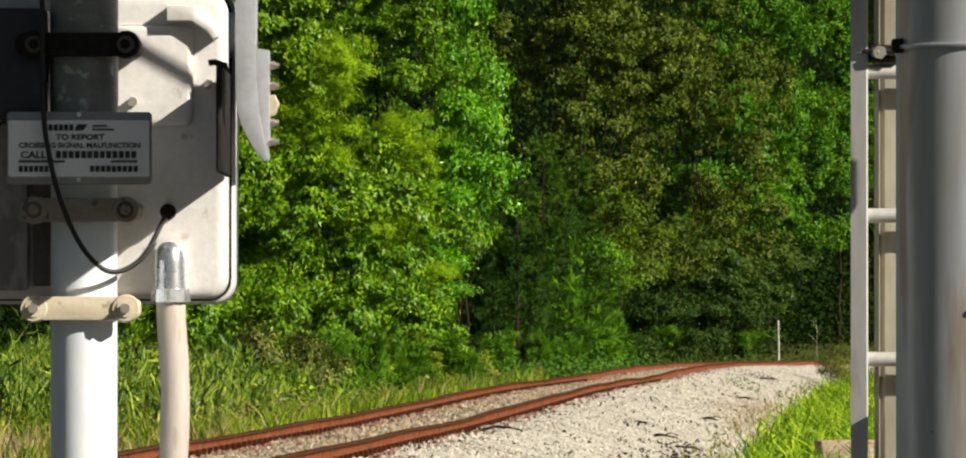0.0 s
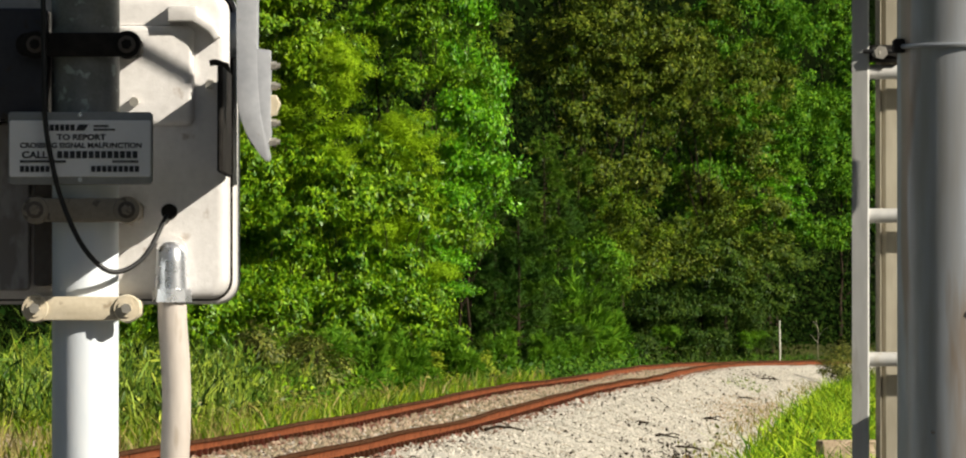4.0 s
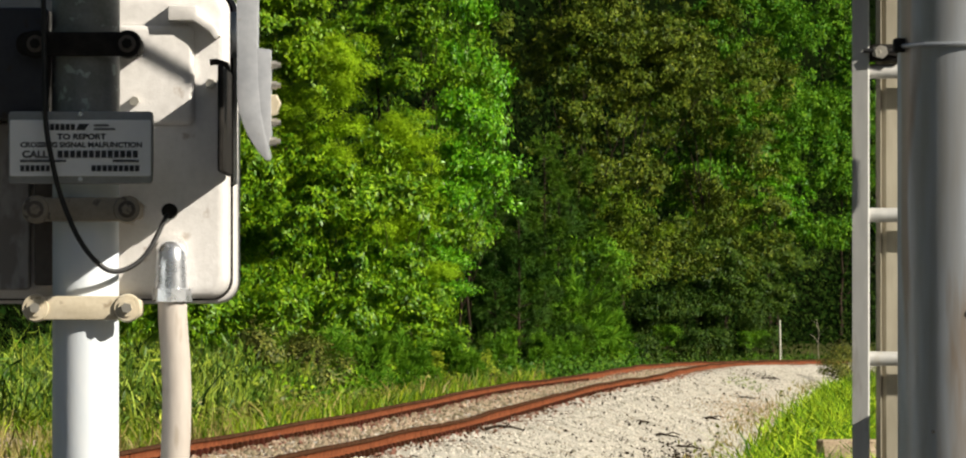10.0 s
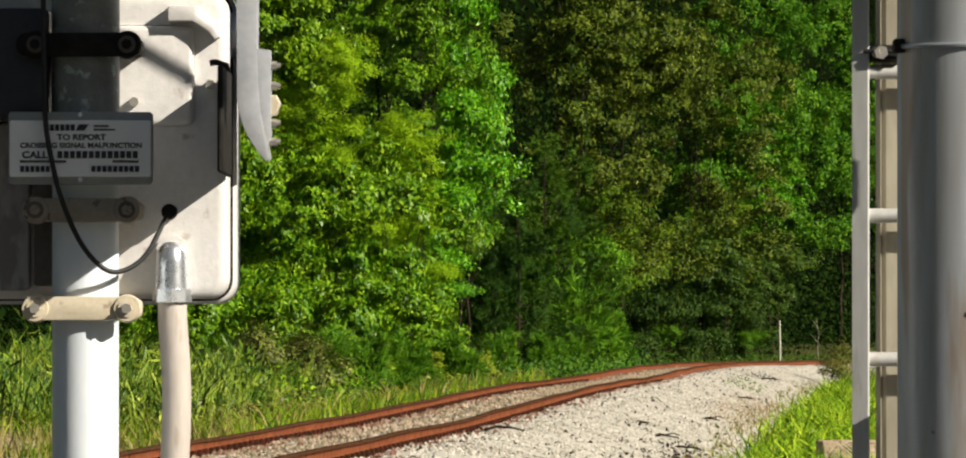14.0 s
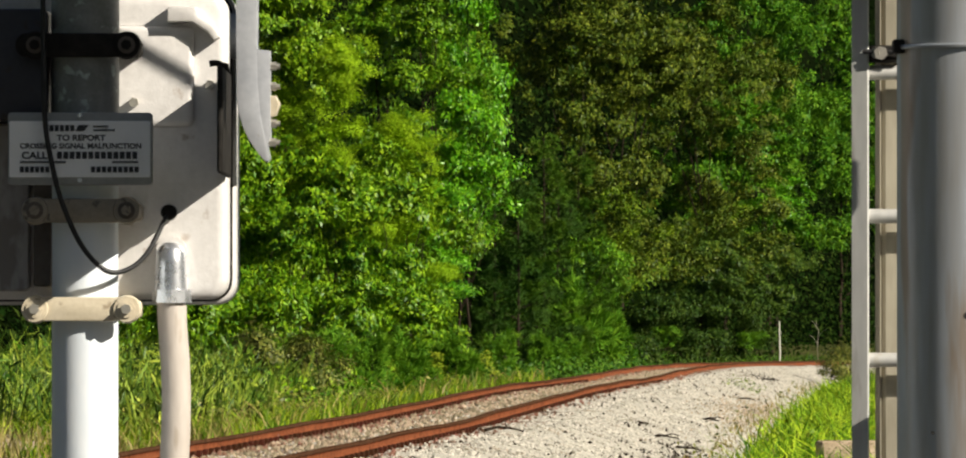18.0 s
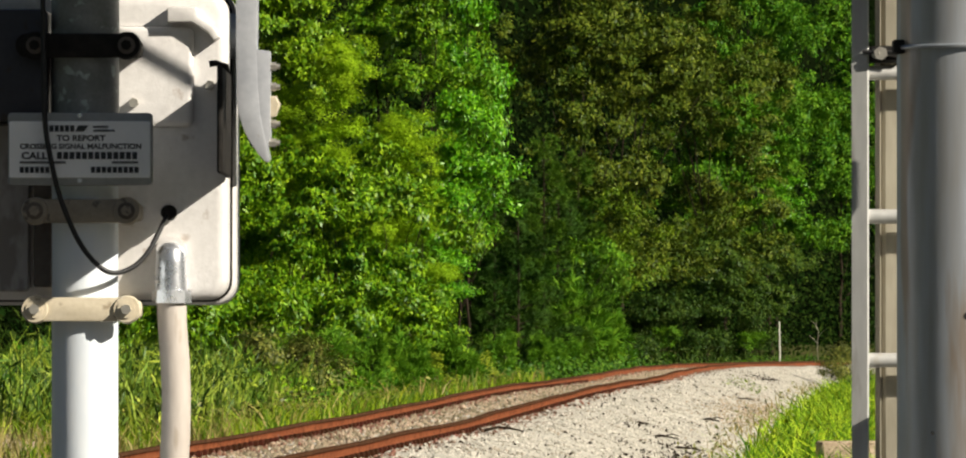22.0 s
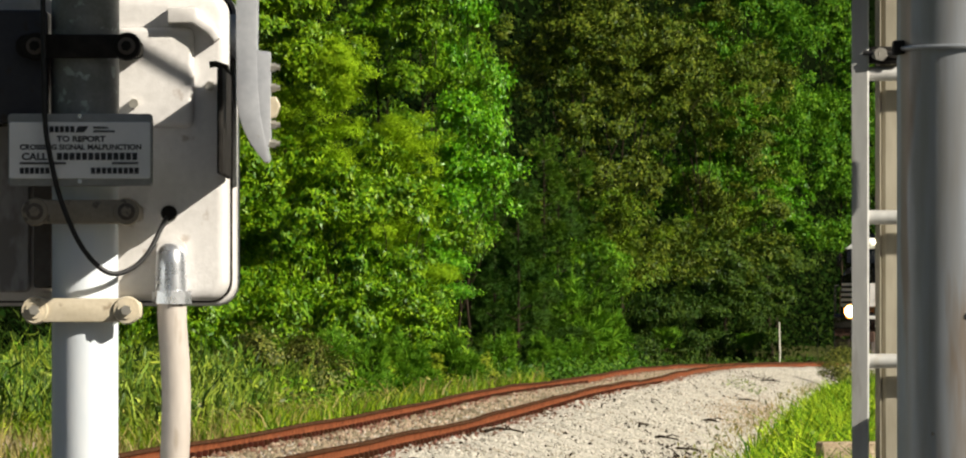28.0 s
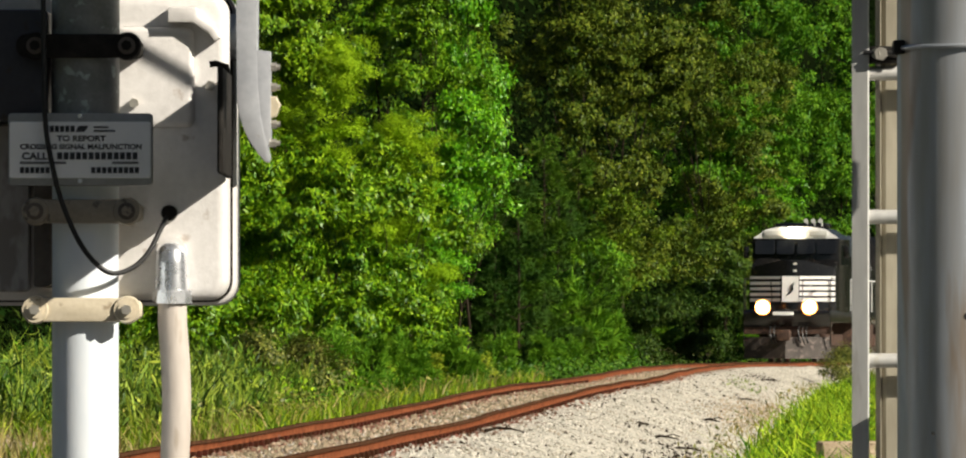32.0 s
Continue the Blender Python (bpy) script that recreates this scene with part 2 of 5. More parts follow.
M_STEEL = mat("worn_wheel_steel", (0.3, 0.28, 0.26), (0.42, 0.4, 0.37), 6, 0.35, 0.9, 0.1, 40)
M_LAMP = lamp_mat("headlight_glow", (1.0, 0.86, 0.62), 60)
# glowing orange that stands in for glare round the lamps
M_GLARE = lamp_mat("orange_glare", (1.0, 0.36, 0.08), 4.0)
M_NUMBER = mat("number_board", (0.5, 0.5, 0.46), (0.6, 0.6, 0.55), 5, 0.4, 0, 0, 10)


# ---- mesh tools ----
def finish(me, material, smooth=True, angle=40):
    me.materials.append(material)
    if smooth and len(me.polygons):
        me.polygons.foreach_set("use_smooth", [True] * len(me.polygons))
        me.set_sharp_from_angle(angle=radians(angle))
    me.update()
    return me


def mesh_of(name, bm, material, smooth=True):
    me = bpy.data.meshes.new(name)
    bmesh.ops.recalc_face_normals(bm, faces=bm.faces)
    bm.to_mesh(me)
    bm.free()
    return finish(me, material, smooth)


def part(name, bm, material, parent, label="", at=None):
    """One mesh object under a thing or under a part."""
    ob = new(name, mesh_of(name, bm, material))
    ob.parent = parent
    if at is not None:
        ob.matrix_basis = at
    if label:
        tagged(ob, label)
    return ob


def thing(name, label, category, at=None, group="", kind=""):
    ob = new(name)
    ob.empty_display_size = 0.2
    if at is not None:
        ob.matrix_basis = at
    return tagged(ob, label, category, group, kind)


def box(bm, x0, x1, y0, y1, z0, z1, bevel=0.0, seg=2):
    vs = [bm.verts.new((x, y, z)) for z in (z0, z1) for y in (y0, y1) for x in (x0, x1)]
    fs = [bm.faces.new([vs[i] for i in f]) for f in ((0, 2, 3, 1), (4, 5, 7, 6), (0, 1, 5, 4), (2, 6, 7, 3), (0, 4, 6, 2), (1, 3, 7, 5))]
    if bevel:
        es = list({e for f in fs for e in f.edges})
        bmesh.ops.bevel(bm, geom=es, offset=bevel, segments=seg, affect="EDGES", profile=0.6)
    return bm


def tube(bm, pts, r, seg=12, r1=None, cap=True):
    """A round bar along points; r1 tapers it."""
    pts = [Vector(p) for p in pts]
    rings, up = [], None
    for i, p in enumerate(pts):
        d = (pts[min(i + 1, len(pts) - 1)] - pts[max(i - 1, 0)]).normalized()
        if up is None:
            up = d.orthogonal().normalized()
        up = (up - d * up.dot(d)).normalized()
        side = d.cross(up)
        k = i / max(1, len(pts) - 1)
        rr = r if r1 is None else r + (r1 - r) * k
        rings.append([bm.verts.new(p + (up * math.cos(a) + side * math.sin(a)) * rr) for a in [2 * math.pi * j / seg for j in range(seg)]])
    for a, b in zip(rings, rings[1:]):
        for j in range(seg):
            bm.faces.new((a[j], a[(j + 1) % seg], b[(j + 1) % seg], b[j]))
    if cap:
        bm.faces.new(rings[0][::-1])
        bm.faces.new(rings[-1])
    return bm


def extrude(bm, outline, axis, a, b, bevel=0.0, seg=2):
    """A closed outline in the plane across axis ('x': (y, z), 'y': (x, z), 'z': (x, y)), drawn out from a to b."""
    def at(p, v):
        return {"x": (v, p[0], p[1]), "y": (p[0], v, p[1]), "z": (p[0], p[1], v)}[axis]
    lo, hi = [bm.verts.new(at(p, a)) for p in outline], [bm.verts.new(at(p, b)) for p in outline]
    n = len(outline)
    fs = [bm.faces.new(lo), bm.faces.new(hi)]
    fs += [bm.faces.new((lo[i], lo[(i + 1) % n], hi[(i + 1) % n], hi[i])) for i in range(n)]
    bmesh.ops.recalc_face_normals(bm, faces=fs)
    if bevel:
        es = list(set(fs[0].edges) | set(fs[1].edges))
        bmesh.ops.bevel(bm, geom=es, offset=bevel, segments=seg, affect="EDGES", profile=0.6)
    return bm


def rounded(x0, x1, z0, z1, r, n=5):
    """A rectangle's outline with round corners."""
    out = []
    for cx, cz, a0 in ((x1 - r, z1 - r, 0), (x0 + r, z1 - r, 90), (x0 + r, z0 + r, 180), (x1 - r, z0 + r, 270)):
        out += [(cx + r * math.cos(radians(a0 + 90 * i / n)), cz + r * math.sin(radians(a0 + 90 * i / n))) for i in range(n + 1)]
    return out


def sheet(name, verts, quads, material, smooth=True):
    me = bpy.data.meshes.new(name)
    verts, quads = np.asarray(verts, dtype=np.float32), np.asarray(quads, dtype=np.int32)
    me.vertices.add(len(verts))
    me.vertices.foreach_set("co", verts.ravel())
    k = quads.shape[1]
    me.loops.add(quads.size)
    me.loops.foreach_set("vertex_index", quads.ravel())
    me.polygons.add(len(quads))
    me.polygons.foreach_set("loop_start", np.arange(0, quads.size, k, dtype=np.int32))
    me.update(calc_edges=True)
    me.materials.append(material)
    if smooth:
        me.polygons.foreach_set("use_smooth", np.ones(len(quads), dtype=bool))
    return me


def lettering(text, height, width, material, parent, x, y, z):
    """Raised words that face -y, in a box of that height and width, with their left lower corner at x, z."""
    cu = bpy.data.curves.new("lettering", "FONT")
    cu.body, cu.size, cu.extrude, cu.offset = text, 1.0, 0.0, 0.034
    tmp = bpy.data.objects.new("lettering", cu)
    scene.collection.objects.link(tmp)
    bpy.context.view_layer.update()
    me = bpy.data.meshes.new_from_object(tmp.evaluated_get(bpy.context.evaluated_depsgraph_get()))
    bpy.data.objects.remove(tmp)
    co = np.array([v.co[:] for v in me.vertices])
    lo, hi = co.min(0), co.max(0)
    kx, kz = width / (hi[0] - lo[0]), height / (hi[1] - lo[1])
    for v in me.vertices:
        v.co = ((v.co.x - lo[0]) * kx, 0, (v.co.y - lo[1]) * kz)
    me.materials.clear()
    me.materials.append(material)
    ob = new("lettering", me)
    ob.parent = parent
    ob.location = (x, y, z)
    return ob


RNG = np.random.default_rng(7)


def unit(v):
    return v / np.maximum(1e-6, np.linalg.norm(v, axis=1, keepdims=True))


def leaves(name, centre, normal, size, material, slim=0.55, along=None):
    """A cloud of folded diamond leaves."""
    n = len(centre)
    a = unit(np.cross(normal, RNG.normal(size=(n, 3)))) if along is None else unit(along)
    b = unit(np.cross(normal, a))
    s = size[:, None]
    v = np.empty((n, 4, 3))
    v[:, 0] = centre - a * s * 0.5
    v[:, 1] = centre + b * s * 0.5 * slim + normal * s * 0.10
    v[:, 2] = centre + a * s * 0.5
    v[:, 3] = centre - b * s * 0.5 * slim + normal * s * 0.10
    return sheet(name, v.reshape(-1, 3), np.arange(4 * n).reshape(-1, 4), material, smooth=False)


def blades(name, base, height, material, width=0.02, lean=0.35):
    """Bent grass blades: a quad and a tapering tip each, in quads."""
    n = len(base)
    ang = RNG.uniform(0, 2 * np.pi, n)
    side = np.stack([np.cos(ang), np.sin(ang), np.zeros(n)], 1)
    ang2 = RNG.uniform(0, 2 * np.pi, n)
    out = np.stack([np.cos(ang2), np.sin(ang2), np.zeros(n)], 1) * (RNG.uniform(0.1, 1.0, n) * lean * height)[:, None]
    up = np.zeros((n, 3))
    up[:, 2] = height
    w = side * (width * RNG.uniform(0.6, 1.4, n))[:, None] * 0.5
    mid, tip = base + up * 0.55 + out * 0.35, base + up * 0.95 + out
    v = np.stack([base - w, base + w, mid - w * 0.8, mid + w * 0.8, tip - w * 0.12, tip + w * 0.12], 1)
    i = np.arange(n)[:, None] * 6
    q = np.concatenate([i + np.array([0, 1, 3, 2]), i + np.array([2, 3, 5, 4])], 0)
    return sheet(name, v.reshape(-1, 3), q, material, smooth=False)


# ---- the line of the track: straight, then a bend of 428 m radius to the right, over a hollow and a hump and then falling ----
STEP = 0.5
S_ALL = np.arange(-40, 620, STEP)
PATH = []
px_, py_, th_ = -3.16, 40.0, 0.0615
px_, py_ = px_ - math.sin(th_) * 80, py_ - math.cos(th_) * 80
for s_ in S_ALL:
    PATH.append((px_, py_, th_))
    px_, py_ = px_ + math.sin(th_) * STEP, py_ + math.cos(th_) * STEP
    if py_ > 190:
        th_ = min(0.95, th_ + STEP / 428)
PATH = np.array(PATH)


FALL_Y = np.arange(-60.0, 420.0, 1.0)
FALL_Z = np.interp(FALL_Y, [40, 65, 75, 85, 95, 105, 115, 127, 138, 150, 165, 180, 200, 215, 232, 262], [0, -0.044, -0.073, -0.067, -0.053, -0.042, -0.066, -0.11, -0.158, -0.158, -0.195, -0.275, -0.38, -0.47, -0.56, -0.71])
FALL_Z = np.convolve(np.pad(FALL_Z, 6, mode="edge"), np.hanning(13) / np.hanning(13).sum(), mode="valid")


def fall(y):
    return np.interp(np.asarray(y, dtype=float), FALL_Y, FALL_Z)


def track_at(s, u=0.0, z=0.0):
    """A point s metres along the track, u metres to its right and z above the rails."""
    i = np.clip((np.asarray(s, dtype=float) - S_ALL[0]) / STEP, 0, len(PATH) - 1.001)
    k = i.astype(int)
    f = (i - k)[..., None]
    p = PATH[k] * (1 - f) + PATH[k + 1] * f
    x, y = p[..., 0] + u * np.cos(p[..., 2]), p[..., 1] - u * np.sin(p[..., 2])
    return np.stack([x, y, fall(p[..., 1]) + z + 0 * x], -1)


def heading(s):
    return float(PATH[int((s - S_ALL[0]) / STEP), 2])


def across(x, y):
    """How far a place lies to the right of the track, and the track's fall there."""
    x, y = np.ravel(x), np.ravel(y)
    u, z = np.empty(len(x)), np.empty(len(x))
    sub = PATH[::6]
    for a in range(0, len(x), 4000):
        b = slice(a, a + 4000)
        dx, dy = x[b, None] - sub[None, :, 0], y[b, None] - sub[None, :, 1]
        k = np.argmin(dx * dx + dy * dy, 1)
        q = sub[k]
        r = np.arange(len(k))
        u[b] = dx[r, k] * np.cos(q[:, 2]) - dy[r, k] * np.sin(q[:, 2])
        z[b] = fall(q[:, 1])
    return u, z


def bumps(x, y, k=1.0):
    return (np.sin(x * 1.3 * k + y * 0.37 * k) + np.sin(y * 0.9 * k - x * 0.5 * k + 1.7) + np.sin((x + y) * 2.3 * k + 0.6)) / 3


U_KNOTS = [-400, -14, -6, -3.2, -2.3, -1.4, 1.4, 3.3, 4.5, 8, 16, 400]
Z_KNOTS = [0.4, 0.2, -0.35, -0.55, -0.62, -0.8, -0.8, -0.86, -0.72, -0.6, -0.5, 0.0]


def ground_z(x, y):
    u, z = across(x, y)
    g = np.interp(u, U_KNOTS, Z_KNOTS) + z + 0.04 * bumps(np.ravel(x), np.ravel(y))
    return g


xs = np.concatenate([[-2500, -1200, -500, -200, -100, -60], np.arange(-40, -12, 2.0), np.arange(-12, 30, 0.5), np.arange(30, 60, 2.0), [70, 100, 150, 300, 600, 1200, 2500]])
ys = np.concatenate([[-2000, -800, -300, -100, -40], np.arange(-10, 330, 1.0), [340, 370, 420, 500, 800, 1500, 3000]])
gx, gy = np.meshgrid(xs, ys)
gz = ground_z(gx, gy)
idx = np.arange(gx.size).reshape(gx.shape)
quads = np.stack([idx[:-1, :-1], idx[:-1, 1:], idx[1:, 1:], idx[1:, :-1]], -1).reshape(-1, 4)
ground = new("ground", sheet("ground", np.stack([gx.ravel(), gy.ravel(), gz], 1), quads, M_SOIL))
tagged(ground, "grassy soil sloping away from the railway bed", "ground", kind="structure")

# ballast bed, a crowned strip of crushed stone
us = np.array([-3.6, -3.0, -2.4, -1.95, -1.6, -1.3, -1.0, -0.74, -0.4, 0, 0.4, 0.74, 1.0, 1.3, 1.7, 2.1, 2.5, 2.9, 3.3, 3.8, 4.4])
bz = np.interp(us, [-3.6, -2.6, -1.5, 1.5, 3.5, 4.4], [-0.95, -0.5, -0.17, -0.17, -0.80, -1.15])
sb = np.arange(46, 520, 0.4)
SB, UB = np.meshgrid(sb, us, indexing="ij")
pb = track_at(SB, 0)
thb = np.interp(SB, S_ALL, PATH[:, 2])
bx, by = pb[..., 0] + UB * np.cos(thb), pb[..., 1] - UB * np.sin(thb)
bzz = pb[..., 2] + bz[None, :] + 0.035 * bumps(bx, by, 2.0) * np.where(np.abs(UB) > 0.9, 1.3, 0.5) + RNG.uniform(-0.018, 0.018, SB.shape)
idx = np.arange(SB.size).reshape(SB.shape)
quads = np.stack([idx[:-1, :-1], idx[:-1, 1:], idx[1:, 1:], idx[1:, :-1]], -1).reshape(-1, 4)
ballast = new("ballast", sheet("ballast", np.stack([bx, by, bzz], -1).reshape(-1, 3), quads, M_BALLAST))
tagged(ballast, "pale grey crushed stone railway bed with a sloping shoulder", "ballast", kind="structure")

# asphalt of the level crossing, flush with the rails, where the camera stands
ur = np.array([-9.0, -4.0, -1.5, -0.68, -0.60, 0.60, 0.68, 1.5, 4.0, 9.0])
zr = np.array([-0.75, -0.30, -0.03, -0.03, -0.03, -0.03, -0.03, -0.03, -0.30, -0.75])
sr_ = np.arange(-35, 47, 1.0)
SR, UR = np.meshgrid(sr_, ur, indexing="ij")
pr = track_at(SR, 0)
thr = np.interp(SR, S_ALL, PATH[:, 2])
road_v = np.stack([pr[..., 0] + UR * np.cos(thr), pr[..., 1] - UR * np.sin(thr), pr[..., 2] + zr[None, :] + 0.004 * bumps(SR * 3, UR * 3)], -1)
idx = np.arange(SR.size).reshape(SR.shape)
quads = np.stack([idx[:-1, :-1], idx[:-1, 1:], idx[1:, 1:], idx[1:, :-1]], -1).reshape(-1, 4)
road = new("road", sheet("road", road_v.reshape(-1, 3), quads, M_ASPHALT))
tagged(road, "dark worn asphalt of the level crossing", "road", kind="structure")


def ballast_z(s, u):
    return np.interp(u, [-3.6, -2.6, -1.5, 1.5, 3.5, 4.4], [-0.95, -0.5, -0.17, -0.17, -0.80, -1.15])


def stones(name, s, u, size, material, label):
    """Loose angular stones lying on the bed."""
    n = len(s)
    c = track_at(s, u)
    c[:, 2] += ballast_z(s, u) + 0.02 + size * 0.12 + 0.035 * bumps(c[:, 0], c[:, 1], 2.0) * np.where(np.abs(u) > 0.9, 1.3, 0.5)
    o = np.array([(1, 0, -0.35), (0, 1, -0.35), (-1, 0, -0.35), (0, -1, -0.35), (0, 0, 0.8)], float)
    v = c[:, None, :] + o[None] * size[:, None, None] * RNG.uniform(0.35, 0.8, (n, 5, 1)) + RNG.normal(0, 0.15, (n, 5, 3)) * size[:, None, None]
    f = np.array([(0, 1, 4), (1, 2, 4), (2, 3, 4), (3, 0, 4)])
    q = (np.arange(n)[:, None, None] * 5 + f[None]).reshape(-1, 3)
    ob = new(name, sheet(name, v.reshape(-1, 3), q, material, smooth=False))
    return tagged(ob, label, "gravel", kind="stuff")


n = 76000
stones("loose_ballast", RNG.uniform(55, 215, n), np.where(RNG.uniform(0, 1, n) < 0.04, RNG.uniform(-0.85, 0.85, n), RNG.uniform(0.8, 3.6, n)), 0.015 + 0.024 * RNG.uniform(0, 1, n) ** 1.6, M_STONE, "loose pale grey ballast stones around the rails")
n = 13000
side = RNG.choice([-0.76, 0.76], n)
stones("stained_ballast", RNG.uniform(52, 235, n), side + RNG.normal(0, 0.17, n), RNG.uniform(0.03, 0.065, n), M_RUSTSTONE, "rust-stained ballast stones along the rail feet")

n = 17000
stones("brown_ballast", RNG.uniform(52, 235, n), RNG.uniform(-0.7, 0.7, n), RNG.uniform(0.025, 0.055, n), M_BROWNSTONE, "brown dusty ballast stones between the rails")
n = 4200
stones("tan_ballast", RNG.normal(124, 9, n), RNG.normal(2.95, 0.32, n), RNG.uniform(0.02, 0.045, n), M_TANSTONE, "tan dusty stones on the ballast shoulder")

# rails
RAIL = [(-0.07, -0.172), (0.07, -0.172), (0.07, -0.16), (0.022, -0.14), (0.009, -0.12), (0.009, -0.055), (0.018, -0.034), (0.033, -0.028),
        (0.033, -0.009), (0.03, -0.002), (0.012, 0.0), (-0.012, 0.0), (-0.03, -0.002), (-0.033, -0.009), (-0.033, -0.028), (-0.018, -0.034),
        (-0.009, -0.055), (-0.009, -0.12), (-0.022, -0.14), (-0.07, -0.16)]
railway = thing("railway_track", "single track of rusty steel rails on timber ties", "railway track")


def wave(s, side):
    """Low joints and hollows in an old rail."""
    return 0.006 * np.sin(s * 0.47 + side) + 0.005 * np.sin(s * 0.21 + 2.1 * side) - 0.012 * np.exp(-((s - 127 - 2 * side) / 4.0) ** 2)


def sway(s, side):
    return 0.012 * np.sin(s * 0.33 + 1.3 * side) + 0.008 * np.sin(s * 0.83)


for side in (-1, 1):
    sr = np.arange(-35, 520, 1.0)
    rings = []
    th = np.interp(sr, S_ALL, PATH[:, 2])
    for (ru, rz) in RAIL:
        p = track_at(sr, 0)
        uu = side * 0.7535 + ru + sway(sr, side)
        rings.append(np.stack([p[:, 0] + uu * np.cos(th), p[:, 1] - uu * np.sin(th), p[:, 2] + rz + wave(sr, side)], 1))
    v = np.stack(rings, 1)
    k = len(RAIL)
    i = np.arange(len(sr) - 1)[:, None] * k
    j = np.arange(k)[None, :]
    q = np.stack([i + j, i + (j + 1) % k, i + k + (j + 1) % k, i + k + j], -1)
    top = (j >= 6) & (j <= 14)
    me = sheet("rail", v.reshape(-1, 3), q.reshape(-1, 4), M_RUST)
    me.materials.append(M_RAILTOP)
    me.polygons.foreach_set("material_index", np.broadcast_to(top, q.shape[:2]).astype(np.int32).ravel())
    me.set_sharp_from_angle(angle=radians(50))
    rail = new("rail", me)
    rail.parent = railway
    tagged(rail, "rail with orange rust on its web and a grey worn head")


# ---- crossing gate mechanism on its post, 14.5 m off ----
def crossing_signal():
    px, py = -0.850, 14.5
    base = ground_z(np.array([px]), np.array([py]))[0]
    sig = thing("crossing_gate_signal", "white steel post carrying a cast aluminium crossing gate mechanism", "crossing signal", pose(px, py, base))
    z = lambda v: v - base
    bm = bmesh.new()
    tube(bm, [(0, 0, 0), (0, 0, z(3.6))], 0.0712, 40)
    part("post", bm, M_POLE, sig, "white painted steel post")
    bm = bmesh.new()
    tube(bm, [(0, 0, z(1.535)), (0, 0, z(2.4))], 0.0728, 40)
    part("upper_tube", bm, M_MOTTLED_GREY, sig, "dull grey mottled tube round the upper post")
    bm = bmesh.new()
    extrude(bm, rounded(-0.30, -0.078, z(1.53), z(1.768), 0.012, 3), "y", -0.045, 0.112, 0.008, 2)
    part("dark_box", bm, M_NEAR_BLACK, sig, "near-black box beside the post")
    # plate added so its darker grey gives the shade left of the post
    bm = bmesh.new()
    extrude(bm, rounded(-0.308, -0.126, z(1.165), z(1.526), 0.01, 3), "y", 0.10, 0.131, 0.004, 1)
    part("shade_plate", bm, M_SHADE_PLATE, sig, "grey plate coloured as the housing's shade beside the post")
    bm = bmesh.new()
    extrude(bm, rounded(-0.116, -0.076, z(1.175), z(1.526), 0.006, 2), "y", 0.085, 0.131, 0.003, 1)
    part("dark_strip", bm, M_DARK_BROWN, sig, "dark brown strip beside the post")
    bm = bmesh.new()
    box(bm, -0.19, 0.19, -0.19, 0.19, -0.15, 0.03, 0.015)
    part("base_plate", bm, M_GALV, sig)
    # housing: dished rear casting, rim flange and front cover, behind the post
    x0, x1, z0, z1 = -0.315, 0.303, z(1.147), z(1.81)
    bm = bmesh.new()
    extrude(bm, rounded(x0, x1, z0, z1, 0.045, 7), "y", 0.135, 0.215, 0.028, 4)
    body = part("housing", bm, M_CAST, sig, "weathered cast aluminium gate mechanism housing")
    bm = bmesh.new()
    extrude(bm, rounded(x0 - 0.004, x1 + 0.004, z0 - 0.004, z1 + 0.004, 0.047, 7), "y", 0.219, 0.228, 0.002, 1)
    part("gasket", bm, M_GASKET, body)
    bm = bmesh.new()
    extrude(bm, rounded(x0 - 0.011, x1 + 0.011, z0 - 0.011, z1 + 0.011, 0.05, 7), "y", 0.23, 0.47, 0.012, 3)
    part("front_cover", bm, M_CAST, body)
    bm = bmesh.new()
    extrude(bm, rounded(-0.22, 0.228, z(1.52), z(1.738), 0.02, 4), "y", 0.119, 0.14, 0.014, 3)
    part("raised_panel", bm, M_CAST, body)
    # lifting lug near the top, which stands out towards the sun
    bm = bmesh.new()
    extrude(bm, [(0.172, z(1.746)), (0.225, z(1.746)), (0.258, z(1.724)), (0.272, z(1.706)), (0.284, z(1.712)), (0.27, z(1.737)), (0.238, z(1.758)), (0.232, z(1.778)), (0.172, z(1.778))], "y", 0.09, 0.137, 0.005, 2)
    part("lifting_lug", bm, M_CAST, body)
    for bx, bz in ((0.262, z(1.61)), (0.098, z(1.572))):
        bm = bmesh.new()
        tube(bm, [(bx, 0.10, bz), (bx, 0.137, bz)], 0.011, 6)
        part("cover_bolt", bm, M_BOLT, body)
    # hinge and latch bar along the edge of the housing
    bm = bmesh.new()
    box(bm, 0.296, 0.308, -0.36, 0.135, z(1.41), z(1.635), 0.004, 1)
    plate = part("crank_guard", bm, M_GASKET, sig, "dark steel side plate beside the housing")
    bm = bmesh.new()
    tube(bm, [(0.262, 0.09, z(1.655)), (0.275, 0.09, z(1.657)), (0.298, 0.09, z(1.65)), (0.301, 0.09, z(1.63))], 0.007, 8)
    part("latch", bm, M_GASKET, plate)
    bm = bmesh.new()
    tube(bm, [(0.296, 0.075, z(1.548)), (0.296, 0.075, z(1.572))], 0.0115, 10)
    part("latch_pin", bm, M_CHROME, plate, "bright zinc latch pin")
